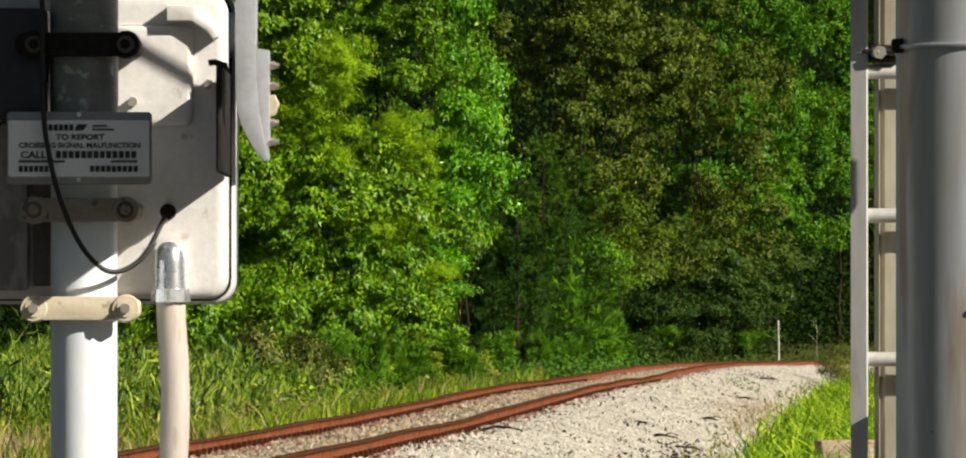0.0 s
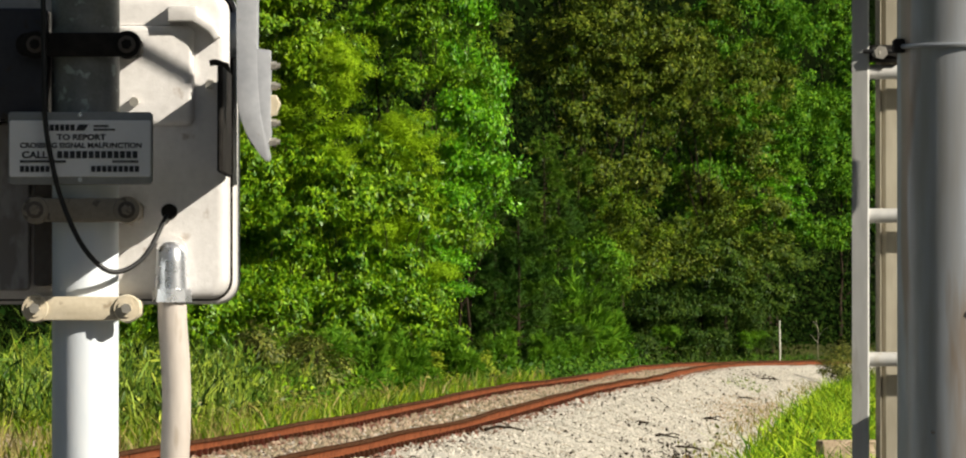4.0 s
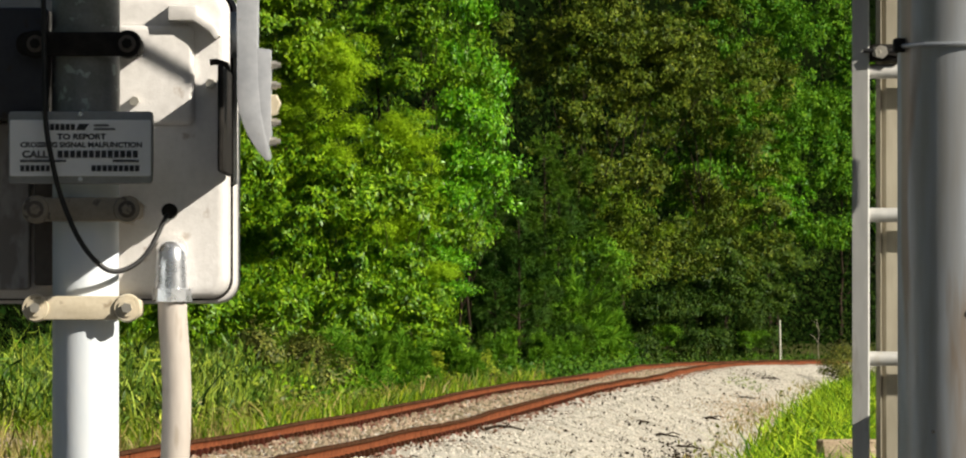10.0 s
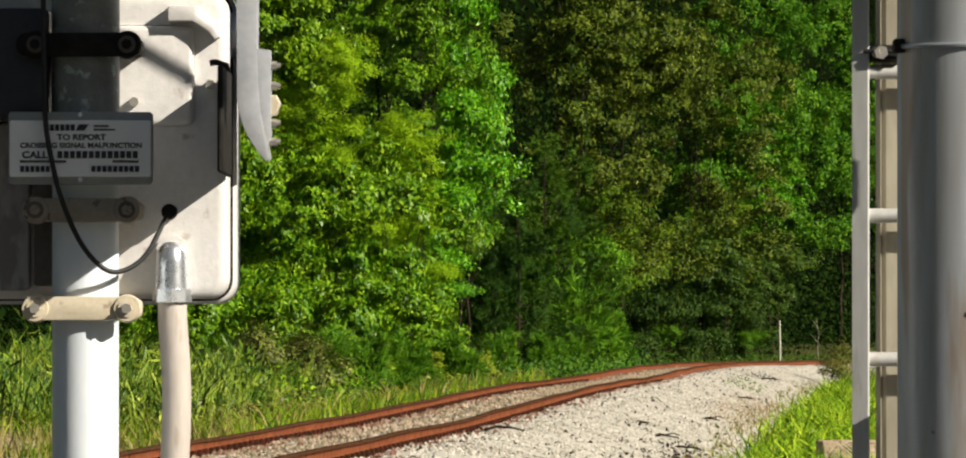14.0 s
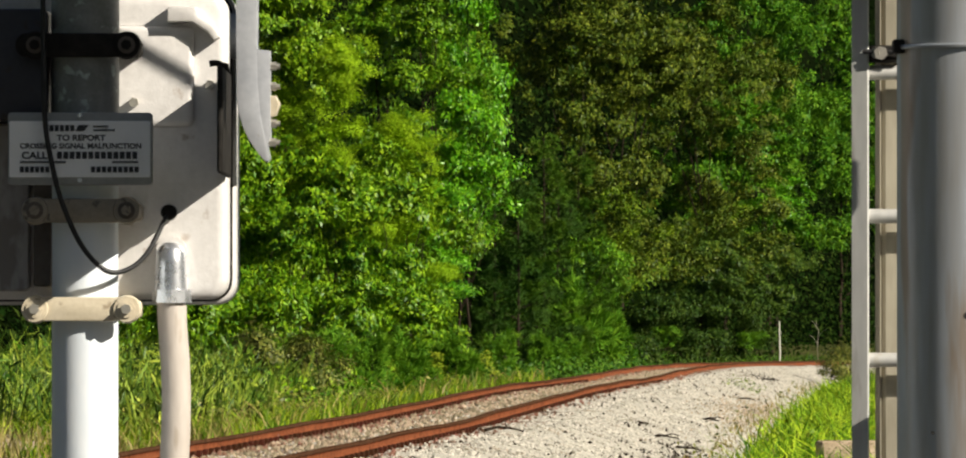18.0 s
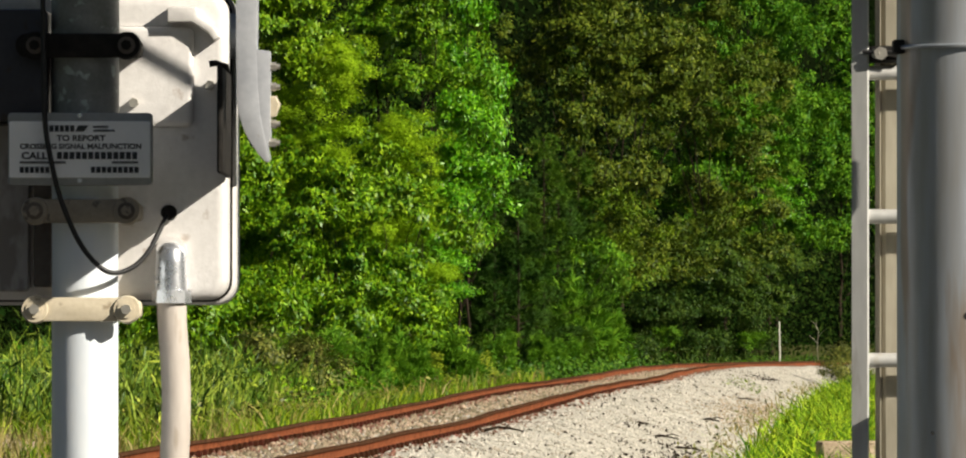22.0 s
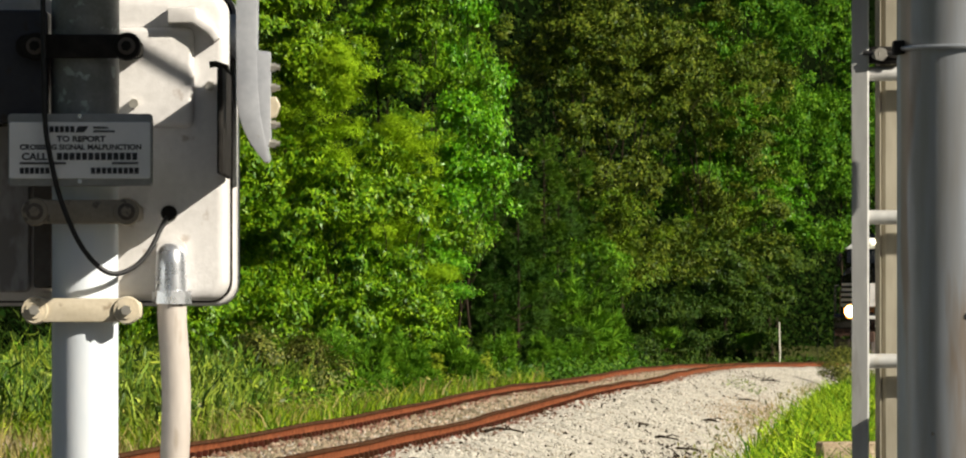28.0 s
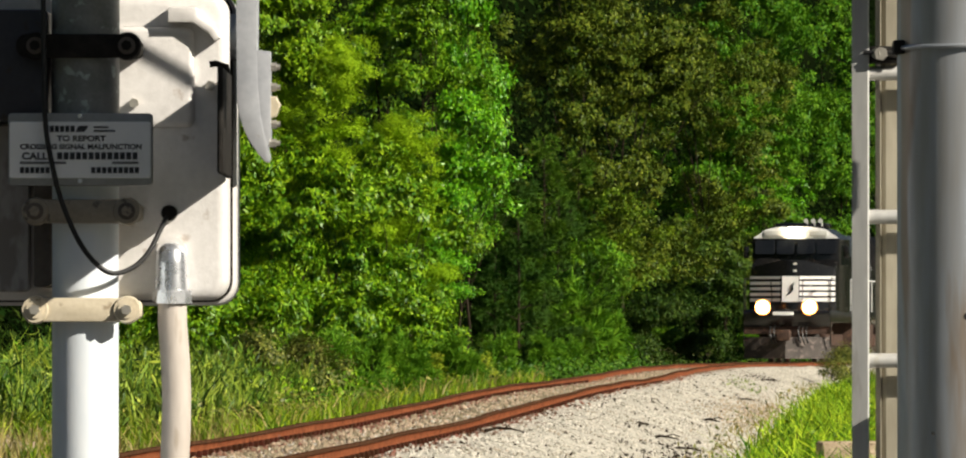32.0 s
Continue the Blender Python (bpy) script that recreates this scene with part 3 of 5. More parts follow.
    # clamps round the post; darker colours on the upper two stand in for shade
    for cz, mat_c, wide in ((1.1265, M_CLAMP, 0.0), (1.336, M_CLAMP_SHADE, 0.0), (1.688, M_GASKET, 0.02)):
        bm = bmesh.new()
        hh = 0.0285
        extrude(bm, rounded(-0.1235 - wide, 0.118, z(cz) - hh + 0.003, z(cz) + hh - 0.003, 0.024, 6), "y", -0.096, -0.07, 0.006, 2)
        for bx in (-0.1015, 0.0935):
            tube(bm, [(bx, -0.07, z(cz)), (bx, -0.099, z(cz)), (bx, -0.102, z(cz))], 0.0305, 28, 0.027)
        cl = part("clamp", bm, mat_c, sig, "tan painted post clamp" if cz < 1.2 else "post clamp coloured dark as shade")
        bm = bmesh.new()
        extrude(bm, rounded(-0.118, 0.118, z(cz) - 0.02, z(cz) + 0.02, 0.012, 3), "y", 0.06, 0.14, 0.004, 1)
        part("clamp_back", bm, mat_c, cl)
        for bx in (-0.1015, 0.0935):
            bm = bmesh.new()
            tube(bm, [(bx, -0.102, z(cz)), (bx, 0.13, z(cz))], 0.0085, 10)
            part("clamp_bolt", bm, M_BOLT, cl)
            bm = bmesh.new()
            tube(bm, [(bx, -0.106, z(cz)), (bx, -0.098, z(cz))], 0.0185, 20)
            part("washer", bm, mat_c if cz < 1.2 else M_DARK_BROWN, cl)
            bm = bmesh.new()
            tube(bm, [(bx, -0.12, z(cz)), (bx, -0.1055, z(cz))], 0.0115, 6)
            part("nut", bm, M_BOLT if cz < 1.2 else M_CLAMP_SHADE if cz < 1.5 else M_GASKET, cl)
    # notice plate in a folded bracket
    bm = bmesh.new()
    extrude(bm, rounded(-0.158, 0.149, z(1.390), z(1.544), 0.008, 3), "y", -0.112, -0.078, 0.003, 2)
    sign = part("notice_bracket", bm, M_SIGNFRAME, sig, "grey steel bracket of the notice")
    bm = bmesh.new()
    extrude(bm, rounded(-0.155, 0.145, z(1.406), z(1.526), 0.004, 2), "y", -0.116, -0.110, 0.001, 1)
    part("notice_face", bm, M_SIGN, sign, "white notice with dark lettering, some of it worn away")
    yf = -0.1175
    lettering("TO REPORT", 0.0125, 0.104, M_INK, sign, -0.054, yf, z(1.484))
    lettering("CROSSING SIGNAL MALFUNCTION", 0.0115, 0.258, M_INK, sign, -0.132, yf, z(1.467))
    lettering("CALL", 0.0155, 0.055, M_INK, sign, -0.128, yf, z(1.445))
    rows = [(-0.061, 0.112, 1.4455, 1.4605), (-0.14, -0.042, 1.436, 1.441), (0.056, 0.112, 1.436, 1.441), (-0.14, -0.075, 1.4165, 1.429),
            (0.011, 0.115, 1.4165, 1.429), (-0.088, -0.022, 1.504, 1.517), (0.016, 0.048, 1.512, 1.516), (0.016, 0.062, 1.504, 1.508)]
    for a, b, lo, hi in rows:
        a, b = a + 0.008, b + 0.008
        k = max(1, round((b - a) / (hi - lo) / 0.9))
        w = (b - a) / k
        for i in range(k):
            bm = bmesh.new()
            box(bm, a + w * i, a + w * (i + 0.78), yf - 0.0004, yf + 0.0015, z(lo), z(hi))
            part("bar", bm, M_INK, sign)
    bm = bmesh.new()
    extrude(bm, [(-0.014, z(1.504)), (0.004, z(1.504)), (0.014, z(1.517)), (-0.008, z(1.517))], "y", yf - 0.0004, yf + 0.0015)
    part("emblem", bm, M_INK, sign)
    for bx, bz in ((-0.005, 1.538), (-0.005, 1.4)):
        bm = bmesh.new()
        tube(bm, [(bx, -0.118, z(bz)), (bx, -0.11, z(bz))], 0.005, 10)
        part("rivet", bm, M_CHROME, sign)
    # cable: from above, down in a loop and into the housing
    pts = [(-0.084, -0.12, z(2.15)), (-0.083, -0.13, z(1.85)), (-0.080, -0.135, z(1.62)), (-0.077, -0.135, z(1.52)), (-0.066, -0.135, z(1.45)),
           (-0.047, -0.13, z(1.369)), (-0.012, -0.125, z(1.282)), (0.026, -0.12, z(1.228)), (0.064, -0.105, z(1.2037)), (0.105, -0.06, z(1.2167)),
           (0.136, 0.0, z(1.251)), (0.162, 0.06, z(1.308)), (0.172, 0.10, z(1.330)), (0.1745, 0.14, z(1.335))]
    sm = []
    for i in range(len(pts) - 1):
        p0, p1, p2, p3 = (Vector(pts[max(0, min(len(pts) - 1, i + k))]) for k in (-1, 0, 1, 2))
        for t in (0, 0.25, 0.5, 0.75):
            sm.append(0.5 * ((2 * p1) + (p2 - p0) * t + (2 * p0 - 5 * p1 + 4 * p2 - p3) * t * t + (3 * p1 - p0 - 3 * p2 + p3) * t ** 3))
    bm = bmesh.new()
    tube(bm, sm + [Vector(pts[-1])], 0.0055, 10)
    part("cable", bm, M_CABLE, sig, "black rubber cable hanging in a loop")
    bm = bmesh.new()
    tube(bm, [(0.1745, 0.085, z(1.335)), (0.1745, 0.137, z(1.335))], 0.017, 18)
    part("cable_gland", bm, M_GASKET, sig)
    # conduit with its fitting
    bm = bmesh.new()
    rings = []
    for rz, rr in ((1.271, 0.006), (1.268, 0.017), (1.260, 0.026), (1.247, 0.0315), (1.225, 0.033), (1.19, 0.0345), (1.165, 0.036)):
        rings.append([bm.verts.new((0.179 + rr * math.cos(a), 0.097 + rr * math.sin(a), z(rz))) for a in [2 * math.pi * j / 28 for j in range(28)]])
    for ra, rb in zip(rings, rings[1:]):
        for j in range(28):
            bm.faces.new((ra[j], ra[(j + 1) % 28], rb[(j + 1) % 28], rb[j]))
    bm.faces.new(rings[0])
    bm.faces.new(rings[-1][::-1])
    fit = part("conduit_fitting", bm, M_CHROME, sig, "bright zinc conduit elbow")
    bm = bmesh.new()
    tube(bm, [(0.179, 0.12, z(1.25)), (0.179, 0.14, z(1.25))], 0.034, 20)
    part("flange", bm, M_CAST, fit)
    bm = bmesh.new()
    tube(bm, [(0.181, 0.095, z(1.140)), (0.181, 0.095, z(1.168)), (0.181, 0.095, z(1.1685))], 0.043, 8, 0.041)
    part("coupling_nut", bm, M_CHROME, fit)
    bm = bmesh.new()
    tube(bm, [(0.181, 0.095, z(1.15)), (0.182, 0.095, z(1.10)), (0.188, 0.095, z(1.02)), (0.191, 0.095, z(0.95)), (0.19, 0.095, z(0.87)), (0.186, 0.095, z(0.78)),
              (0.18, 0.095, z(0.6)), (0.175, 0.095, z(0.2)), (0.17, 0.095, 0)], 0.0315, 26)
    part("conduit", bm, M_CONDUIT, sig, "beige plastic conduit, slightly bowed")
    # gate arm bracket beside the housing: a curved casting with a bolted edge
    out = [(0.316, 1.98), (0.366, 1.98), (0.362, 1.70), (0.364, 1.62), (0.37, 1.55), (0.3905, 1.455), (0.386, 1.4465), (0.380, 1.446)]
    out += [(0.318 + 0.062 * k ** 2.1, 1.60 - 0.154 * k ** 0.92) for k in (0.95, 0.85, 0.75, 0.65, 0.55, 0.45, 0.35, 0.25, 0.15, 0.05)]
    bm = bmesh.new()
    extrude(bm, [(a, z(b)) for a, b in out], "y", 0.145, 0.25, 0.003, 2)
    arm = part("gate_arm_bracket", bm, M_ARM, sig, "grey curved gate arm bracket with bolt heads along its edge")
    flange = [(0.376, 1.452), (0.366, 1.50), (0.357, 1.56), (0.354, 1.62), (0.354, 1.69), (0.391, 1.685), (0.3925, 1.50)]
    bm = bmesh.new()
    extrude(bm, [(a, z(b)) for a, b in flange], "y", 0.1458, 0.22, 0.002, 2)
    part("flange", bm, M_ARM, arm)
    for bz in (1.652, 1.608, 1.528, 1.487):
        bm = bmesh.new()
        tube(bm, [(0.388, 0.16, z(bz)), (0.404, 0.16, z(bz))], 0.0095, 6)
        tube(bm, [(0.402, 0.16, z(bz)), (0.412, 0.16, z(bz))], 0.006, 8)
        part("bolt", bm, M_BOLT, arm)
    bm = bmesh.new()
    extrude(bm, [(0.388, z(1.54)), (0.404, z(1.545)), (0.413, z(1.57)), (0.404, z(1.588)), (0.388, z(1.588))], "y", 0.15, 0.19, 0.003, 1)
    part("spacer", bm, M_CLAMP, arm)
    bm = bmesh.new()
    tube(bm, [(0.30, 0.22, z(1.72)), (0.33, 0.22, z(1.72))], 0.05, 20)
    part("pivot", bm, M_GALV, arm)
    # unseen discs, bars and a cap above, added to cast shade on the housing
    bm = bmesh.new()
    tube(bm, [(-0.3, -0.2, z(2.15)), (0, -0.08, z(2.15)), (0.35, -0.25, z(2.15)), (1.0, -0.68, z(2.15))], 0.025, 14)
    cross = part("lamp_arm", bm, M_GALV, sig)
    bm = bmesh.new()
    tube(bm, [(0.97, -0.66, z(2.15)), (1.0, -0.6, z(2.63)), (1.08, -0.6, z(2.602)), (1.5, -0.6, z(2.364))], 0.0095, 10)
    part("shade_strut", bm, M_GALV, cross)
    bm = bmesh.new()
    tube(bm, [(1.0, -0.68, z(2.15)), (1.09, -0.8, z(2.2)), (1.13, -0.89, z(2.23))], 0.018, 10)
    tube(bm, [(1.13, -0.9, z(2.23)), (1.13, -0.87, z(2.23)), (1.13, -0.83, z(2.23))], 0.085, 24, 0.06)
    part("shade_cap", bm, M_GALV, cross)
    for sx, sy, sz, rr in ((0.54, -0.45, 2.15, 0.25), (0.95, -0.716, 2.255, 0.237), (-0.22, -0.34, 2.15, 0.27)):
        bm = bmesh.new()
        tube(bm, [(sx, sy, z(sz)), (sx, sy + 0.012, z(sz))], rr, 36)
        part("shade_disc", bm, M_BLACK, cross)
        bm = bmesh.new()
        tube(bm, [(sx, sy + 0.01, z(sz)), (sx, sy + 0.13, z(sz))], 0.12, 24, 0.09)
        part("shade_disc_back", bm, M_BLACK, cross)
    return sig


crossing_signal()


# ---- tall mast with its ladder ----
def signal_mast():
    mx, my, r = 1.007, 14.05, 0.1475
    base = ground_z(np.array([mx]), np.array([my]))[0]
    mast = thing("signal_mast", "tall round weathered metal signal mast", "signal mast", pose(mx, my, base))
    z = lambda v: v - base
    bm = bmesh.new()
    tube(bm, [(0, 0, 0), (0, 0, z(5.6))], r, 64)
    part("tube", bm, M_MAST, mast)
    bm = bmesh.new()
    box(bm, -0.25, 0.25, -0.25, 0.25, -0.2, 0.04, 0.01)
    part("base_plate", bm, M_GALV, mast)
    bm = bmesh.new()
    ring = [(math.cos(a) * (r + 0.004), math.sin(a) * (r + 0.004), z(1.668) + 0.001 * math.cos(a)) for a in [2 * math.pi * i / 48 for i in range(49)]]
    tube(bm, ring, 0.005, 8, cap=False)
    part("strap", bm, M_GALV, mast, "thin steel strap round the mast")
    bm = bmesh.new()
    box(bm, -0.158, -0.13, -0.06, 0.0, z(1.655), z(1.684), 0.006, 2)
    part("strap_block", bm, M_GASKET, mast, "dark block on the strap")
    for vx, vz, vr in ((-0.006, 1.117, 0.008), (-0.082, 0.872, 0.004)):
        bm = bmesh.new()
        vy = -math.sqrt(r * r - vx * vx)
        tube(bm, [(vx, vy - 0.003, z(vz)), (vx, vy + 0.01, z(vz))], vr, 10)
        part("rivet", bm, M_CABLE, mast)
    return mast


def ladder():
    base = ground_z(np.array([0.83]), np.array([14.5]))[0]
    lad = thing("ladder", "pale aluminium ladder fixed to the signal mast", "ladder", pose(0, 14.5, base))
    z = lambda v: v - base
    for xa in (0.789, 1.149):
        bm = bmesh.new()
        extrude(bm, [(xa, -0.022), (xa + 0.033, -0.03), (xa + 0.0365, -0.028), (xa + 0.0365, 0.03), (xa + 0.031, 0.03), (xa + 0.031, -0.02), (xa + 0.002, -0.014)], "z", 0, z(5.4), 0.001, 1)
        part("stile", bm, M_STILE, lad)
    for i in range(-5, 15):
        bm = bmesh.new()
        zz = z(1.018) + i * 0.3073
        if zz < 0.05:
            continue
        tube(bm, [(0.822, 0.0, zz), (1.152, 0.0, zz)], 0.0155, 16)
        part("rung", bm, M_LADDER, lad)
    bm = bmesh.new()
    extrude(bm, [(0.844, 0.06), (0.854, 0.05), (0.857, 0.058), (0.866, 0.05), (0.93, 0.05), (0.93, 0.09), (0.846, 0.09)], "z", 0, z(5.4), 0.001, 1)
    part("mounting_channel", bm, M_CHANNEL, lad, "tan grey upright channel behind the rungs")
    bm = bmesh.new()
    box(bm, 0.828, 0.90, -0.03, 0.05, z(1.655), z(1.69), 0.004, 1)
    br = part("bracket", bm, M_GASKET, lad)
    bm = bmesh.new()
    tube(bm, [(0.85, -0.05, z(1.673)), (0.85, -0.028, z(1.673))], 0.015, 6)
    tube(bm, [(0.838, -0.045, z(1.673)), (0.846, -0.035, z(1.673))], 0.011, 8)
    part("bolt", bm, M_BOLT, br)
    # unseen blocks beyond the mast, added to cast shade on the ladder's stile
    for za, zb, oa, ob_ in ((1.925, 2.35, 0.15, 0.31), (0.55, 1.11, 0.15, 0.31), (1.585, 1.68, 0.15, 0.252)):
        bm = bmesh.new()
        box(bm, oa, ob_, -0.03, 0.03, z(za), z(zb), 0.012)
        part("shade_block", bm, M_GALV, lad, at=pose(1.007, -0.45, 0, 0, 0, 58))
    bm = bmesh.new()
    tube(bm, [(0.812, -0.035, z(1.676)), (0.9, -0.045, z(1.674))], 0.005, 8)
    part("threaded_rod", bm, M_CABLE, br)
    return lad


signal_mast()
ladder()


# ---- trees, bushes and grass ----
def crown_cloud(height, width, low, clumps, per, leaf, flat=0.75, clump_r=0.55, taper=0.5, seed=0, dense=0.6):
    """Leaf centres, normals and sizes of an uneven crown that reaches from low to height."""
    rng = np.random.default_rng(seed)
    # big boughs first, then clumps over their outsides, and leaves that face the way their bough does
    boughs = max(9, int(height * width * dense))
    zb = low + (height - low) * rng.beta(1.1, 1.1, boughs)
    k = (zb - low) / (height - low)
    prof = np.sqrt(np.clip(1 - (np.abs(k - 0.36) / 0.68) ** 2, 0.05, 1)) * (1 - taper * k * 0.5)
    ang = rng.uniform(0, 2 * np.pi, boughs)
    rad = width / 2 * prof * np.sqrt(rng.uniform(0.0, 1.0, boughs)) * rng.uniform(0.7, 1.1, boughs)
    bc = np.stack([np.cos(ang) * rad, np.sin(ang) * rad, zb], 1)
    br = (0.12 * width + 0.3) * rng.uniform(0.5, 1.3, boughs)
    w = rng.integers(0, boughs, clumps)
    face = unit(rng.normal(size=(clumps, 3)) + np.array([0, 0, 0.75]))
    c = bc[w] + face * (br[w] * rng.uniform(0.6, 1.0, clumps))[:, None] * np.array([1, 1, 0.8])
    stem = rng.uniform(0, 1, clumps) < 0.17
    c[stem, :2] *= 0.16
    c[:, 2] = np.maximum(c[:, 2], low + 0.1)
    cr = clump_r * rng.uniform(0.5, 1.3, clumps)
    n = clumps * per
    w = np.repeat(np.arange(clumps), per)
    d = unit(rng.normal(size=(n, 3)))
    off = d * (cr[w] * rng.uniform(0.3, 1.05, n))[:, None]
    off[:, 2] *= flat
    centre = c[w] + off
    side = unit(c - np.array([0, 0, low + 0.45 * (height - low)]))
    nrm = unit(face[w] * 0.9 + side[w] * 0.6 + d * 0.3 + np.array([0, 0, 0.25]) + rng.normal(0, 0.38, (n, 3)))
    hang = unit(face[w] * 0.5 + rng.normal(0, 0.55, (n, 3)) - np.array([0, 0, 0.7]))
    return c, centre, nrm, leaf * rng.uniform(0.6, 1.35, n), hang


def tree(name, label, height, width, low, clumps, per, leaf, material, seed, clump_r=0.55, taper=0.5, slim=0.5, droop=False, dense=0.5):
    c, centre, nrm, size, hang = crown_cloud(height, width, low, clumps, per, leaf, clump_r=clump_r, taper=taper, seed=seed, dense=dense)
    t = thing(name, label, "tree" if height > 3 else "bush", group="trees of the trackside wood" if height > 3 else "bushes beside the track")
    rng = random.Random(seed)
    bm = bmesh.new()
    r0 = height * 0.006 + 0.015
    trunk = [(0, 0, -0.3)]
    x = y = 0.0
    for i in range(1, 7):
        x, y = x + rng.uniform(-0.12, 0.12), y + rng.uniform(-0.12, 0.12)
        trunk.append((x, y, height * (0.8 if height < 2 else 0.42) * i / 6))
    tube(bm, trunk, r0, 9, r0 * 0.25)
    part("trunk", bm, M_BARK, t)
    for i in range(0, len(c), max(1, len(c) // 7)):
        e = Vector(c[i])
        h = max(0.2, e.z - 0.5 * math.hypot(e.x, e.y))
        j = min(5, int(h / (height * 0.88) * 6))
        f = h / (height * 0.88) * 6 - j
        a = Vector(trunk[j]).lerp(Vector(trunk[min(6, j + 1)]), min(1, f))
        m = a.lerp(e, 0.5) + Vector((rng.uniform(-0.15, 0.15), rng.uniform(-0.15, 0.15), 0.12))
        bm = bmesh.new()
        tube(bm, [a, m, e], r0 * 0.26, 6, 0.006, cap=False)
        part("limb", bm, M_BARK, t)
    cr = new("crown", leaves("crown", centre, nrm, size, material, slim, hang if droop else None))
    cr.parent = t
    return t


def pine(name, label, height, width, seed, material):
    """A young pine: tiers of drooping branches with long needles."""
    rng = np.random.default_rng(seed)
    t = thing(name, label, "tree", group="trees of the trackside wood")
    bm = bmesh.new()
    tube(bm, [(0, 0, -0.2), (0.04, 0.02, height * 0.5), (0, 0, height)], 0.04, 8, 0.012)
    bc, bd = [], []
    rows = max(20, int(height * 7))
    for k in range(rows):
        zz = height * (0.05 + 0.95 * k / rows)
        reach = width / 2 * (1 - (zz / height)) ** 0.8 * rng.uniform(0.6, 1.1) + 0.12
        a = rng.uniform(0, 2 * np.pi)
        e = np.array([np.cos(a) * reach, np.sin(a) * reach, zz + reach * 0.25])
        tube(bm, [(0, 0, zz), tuple(e * 0.6 + np.array([0, 0, zz * 0.4])), tuple(e)], 0.014, 5, 0.005, cap=False)
        # tufts along the branch, needles fanning out of each
        tufts, m = int(9 * reach + 3), 36
        q = np.repeat(rng.uniform(0.1, 1.05, tufts) ** 0.8, m)[:, None]
        out = unit((e - np.array([0, 0, zz]))[None])
        d = unit(out * 0.7 + rng.normal(0, 0.6, (tufts * m, 3)) + np.array([0, 0, 0.25]))
        tuft = np.repeat(rng.normal(0, 0.09, (tufts, 3)), m, axis=0)
        bc.append(np.array([0, 0, zz]) * (1 - q) + e * q + tuft + d * 0.11)
        bd.append(d)
    part("trunk", bm, M_BARK, t)
    bc, bd = np.concatenate(bc), np.concatenate(bd)
    cr = new("crown", leaves("crown", bc, unit(rng.normal(size=bc.shape) + np.array([0, 0, 0.4])), RNG.uniform(0.16, 0.26, len(bc)), material, 0.1, bd))
    cr.parent = t
    return t


def foot(x, y):
    """Height of the ground or of the ballast that covers it."""
    u, zt = across(np.array([x]), np.array([y]))
    g = ground_z(np.array([x]), np.array([y]))[0]
    return max(g, float(zt[0] + ballast_z(0, u[0]))) if abs(u[0]) < 3.6 else g


def put(t, x, y, turn=0.0):
    g = foot(x, y)
    t.matrix_basis = pose(x, y, g, 0, 0, turn)
    return t


def again(t, x, y, turn):
    g = foot(x, y)
    return copy_thing(t, pose(x, y, g, 0, 0, turn))


# leafy trees on the near bend
bright = put(tree("broadleaf_tree", "bright green glossy-leaved broadleaf tree at the trackside", 8.8, 4.4, 0.1, 490, 100, 0.12, M_LEAF_BRIGHT, 3, 0.27, slim=0.4, droop=True, dense=0.6), -4.2, 144, 110)
again(bright, -6.0, 128, 130)
shrub = put(tree("leafy_shrub", "glossy bright green shrub with hanging leaves", 4.7, 3.3, 0.1, 290, 95, 0.125, M_LEAF_GLOSS, 5, 0.23, slim=0.34, droop=True, dense=1.0), -2.1, 134, 20)
again(shrub, -4.3, 124, 200)
again(shrub, -3.3, 129, 90)
again(shrub, -1.9, 148, 250)
soft = put(tree("feathery_tree", "yellow-green young tree with fine feathery foliage", 6.9, 2.1, 1.6, 280, 112, 0.066, M_LEAF_YELLOW, 8, 0.24, 0.8, slim=0.34, dense=1.4), -2.85, 136)
again(soft, -3.95, 136.5, 140).scale = (1.0, 1.0, 0.86)
again(soft, -1.62, 137.5, 250).scale = (1.0, 1.0, 0.8)
fresh = put(tree("young_tree", "fresh green young tree with a narrow crown", 10.6, 3.2, 0.5, 440, 88, 0.115, M_LEAF_MID, 9, 0.26, 0.6, slim=0.4, droop=True, dense=0.5), -1.15, 168)
again(fresh, -2.6, 174, 100)
lush = put(tree("bright_young_tree", "saturated bright green young tree at the edge of the wood", 6.6, 2.2, 3.4, 170, 90, 0.11, M_LEAF_FRESH, 14, 0.32, 0.5, slim=0.4, droop=True, dense=0.8), -0.45, 160)
again(lush, -1.3, 156, 120).scale = (1.0, 1.0, 0.68)
again(lush, -0.4, 172, 310).scale = (0.9, 0.9, 1.5)
again(lush, -1.15, 152, 240).scale = (0.8, 0.8, 0.45)
mid = put(tree("woodland_tree", "green broadleaf tree in the wood's edge", 12.0, 6.5, 0.4, 720, 68, 0.14, M_LEAF_MID, 12, 0.34, slim=0.42, droop=True, dense=0.4), -2.6, 188)
dark = put(tree("dark_tree", "tall dark olive broadleaf tree with open gaps in its crown", 15.0, 9.0, 3.2, 860, 66, 0.148, M_LEAF_DARK, 21, 0.36, slim=0.42, droop=True, dense=0.26), 5.2, 250)
again(dark, 3.5, 230, 110)
again(dark, 8.8, 268, 220)
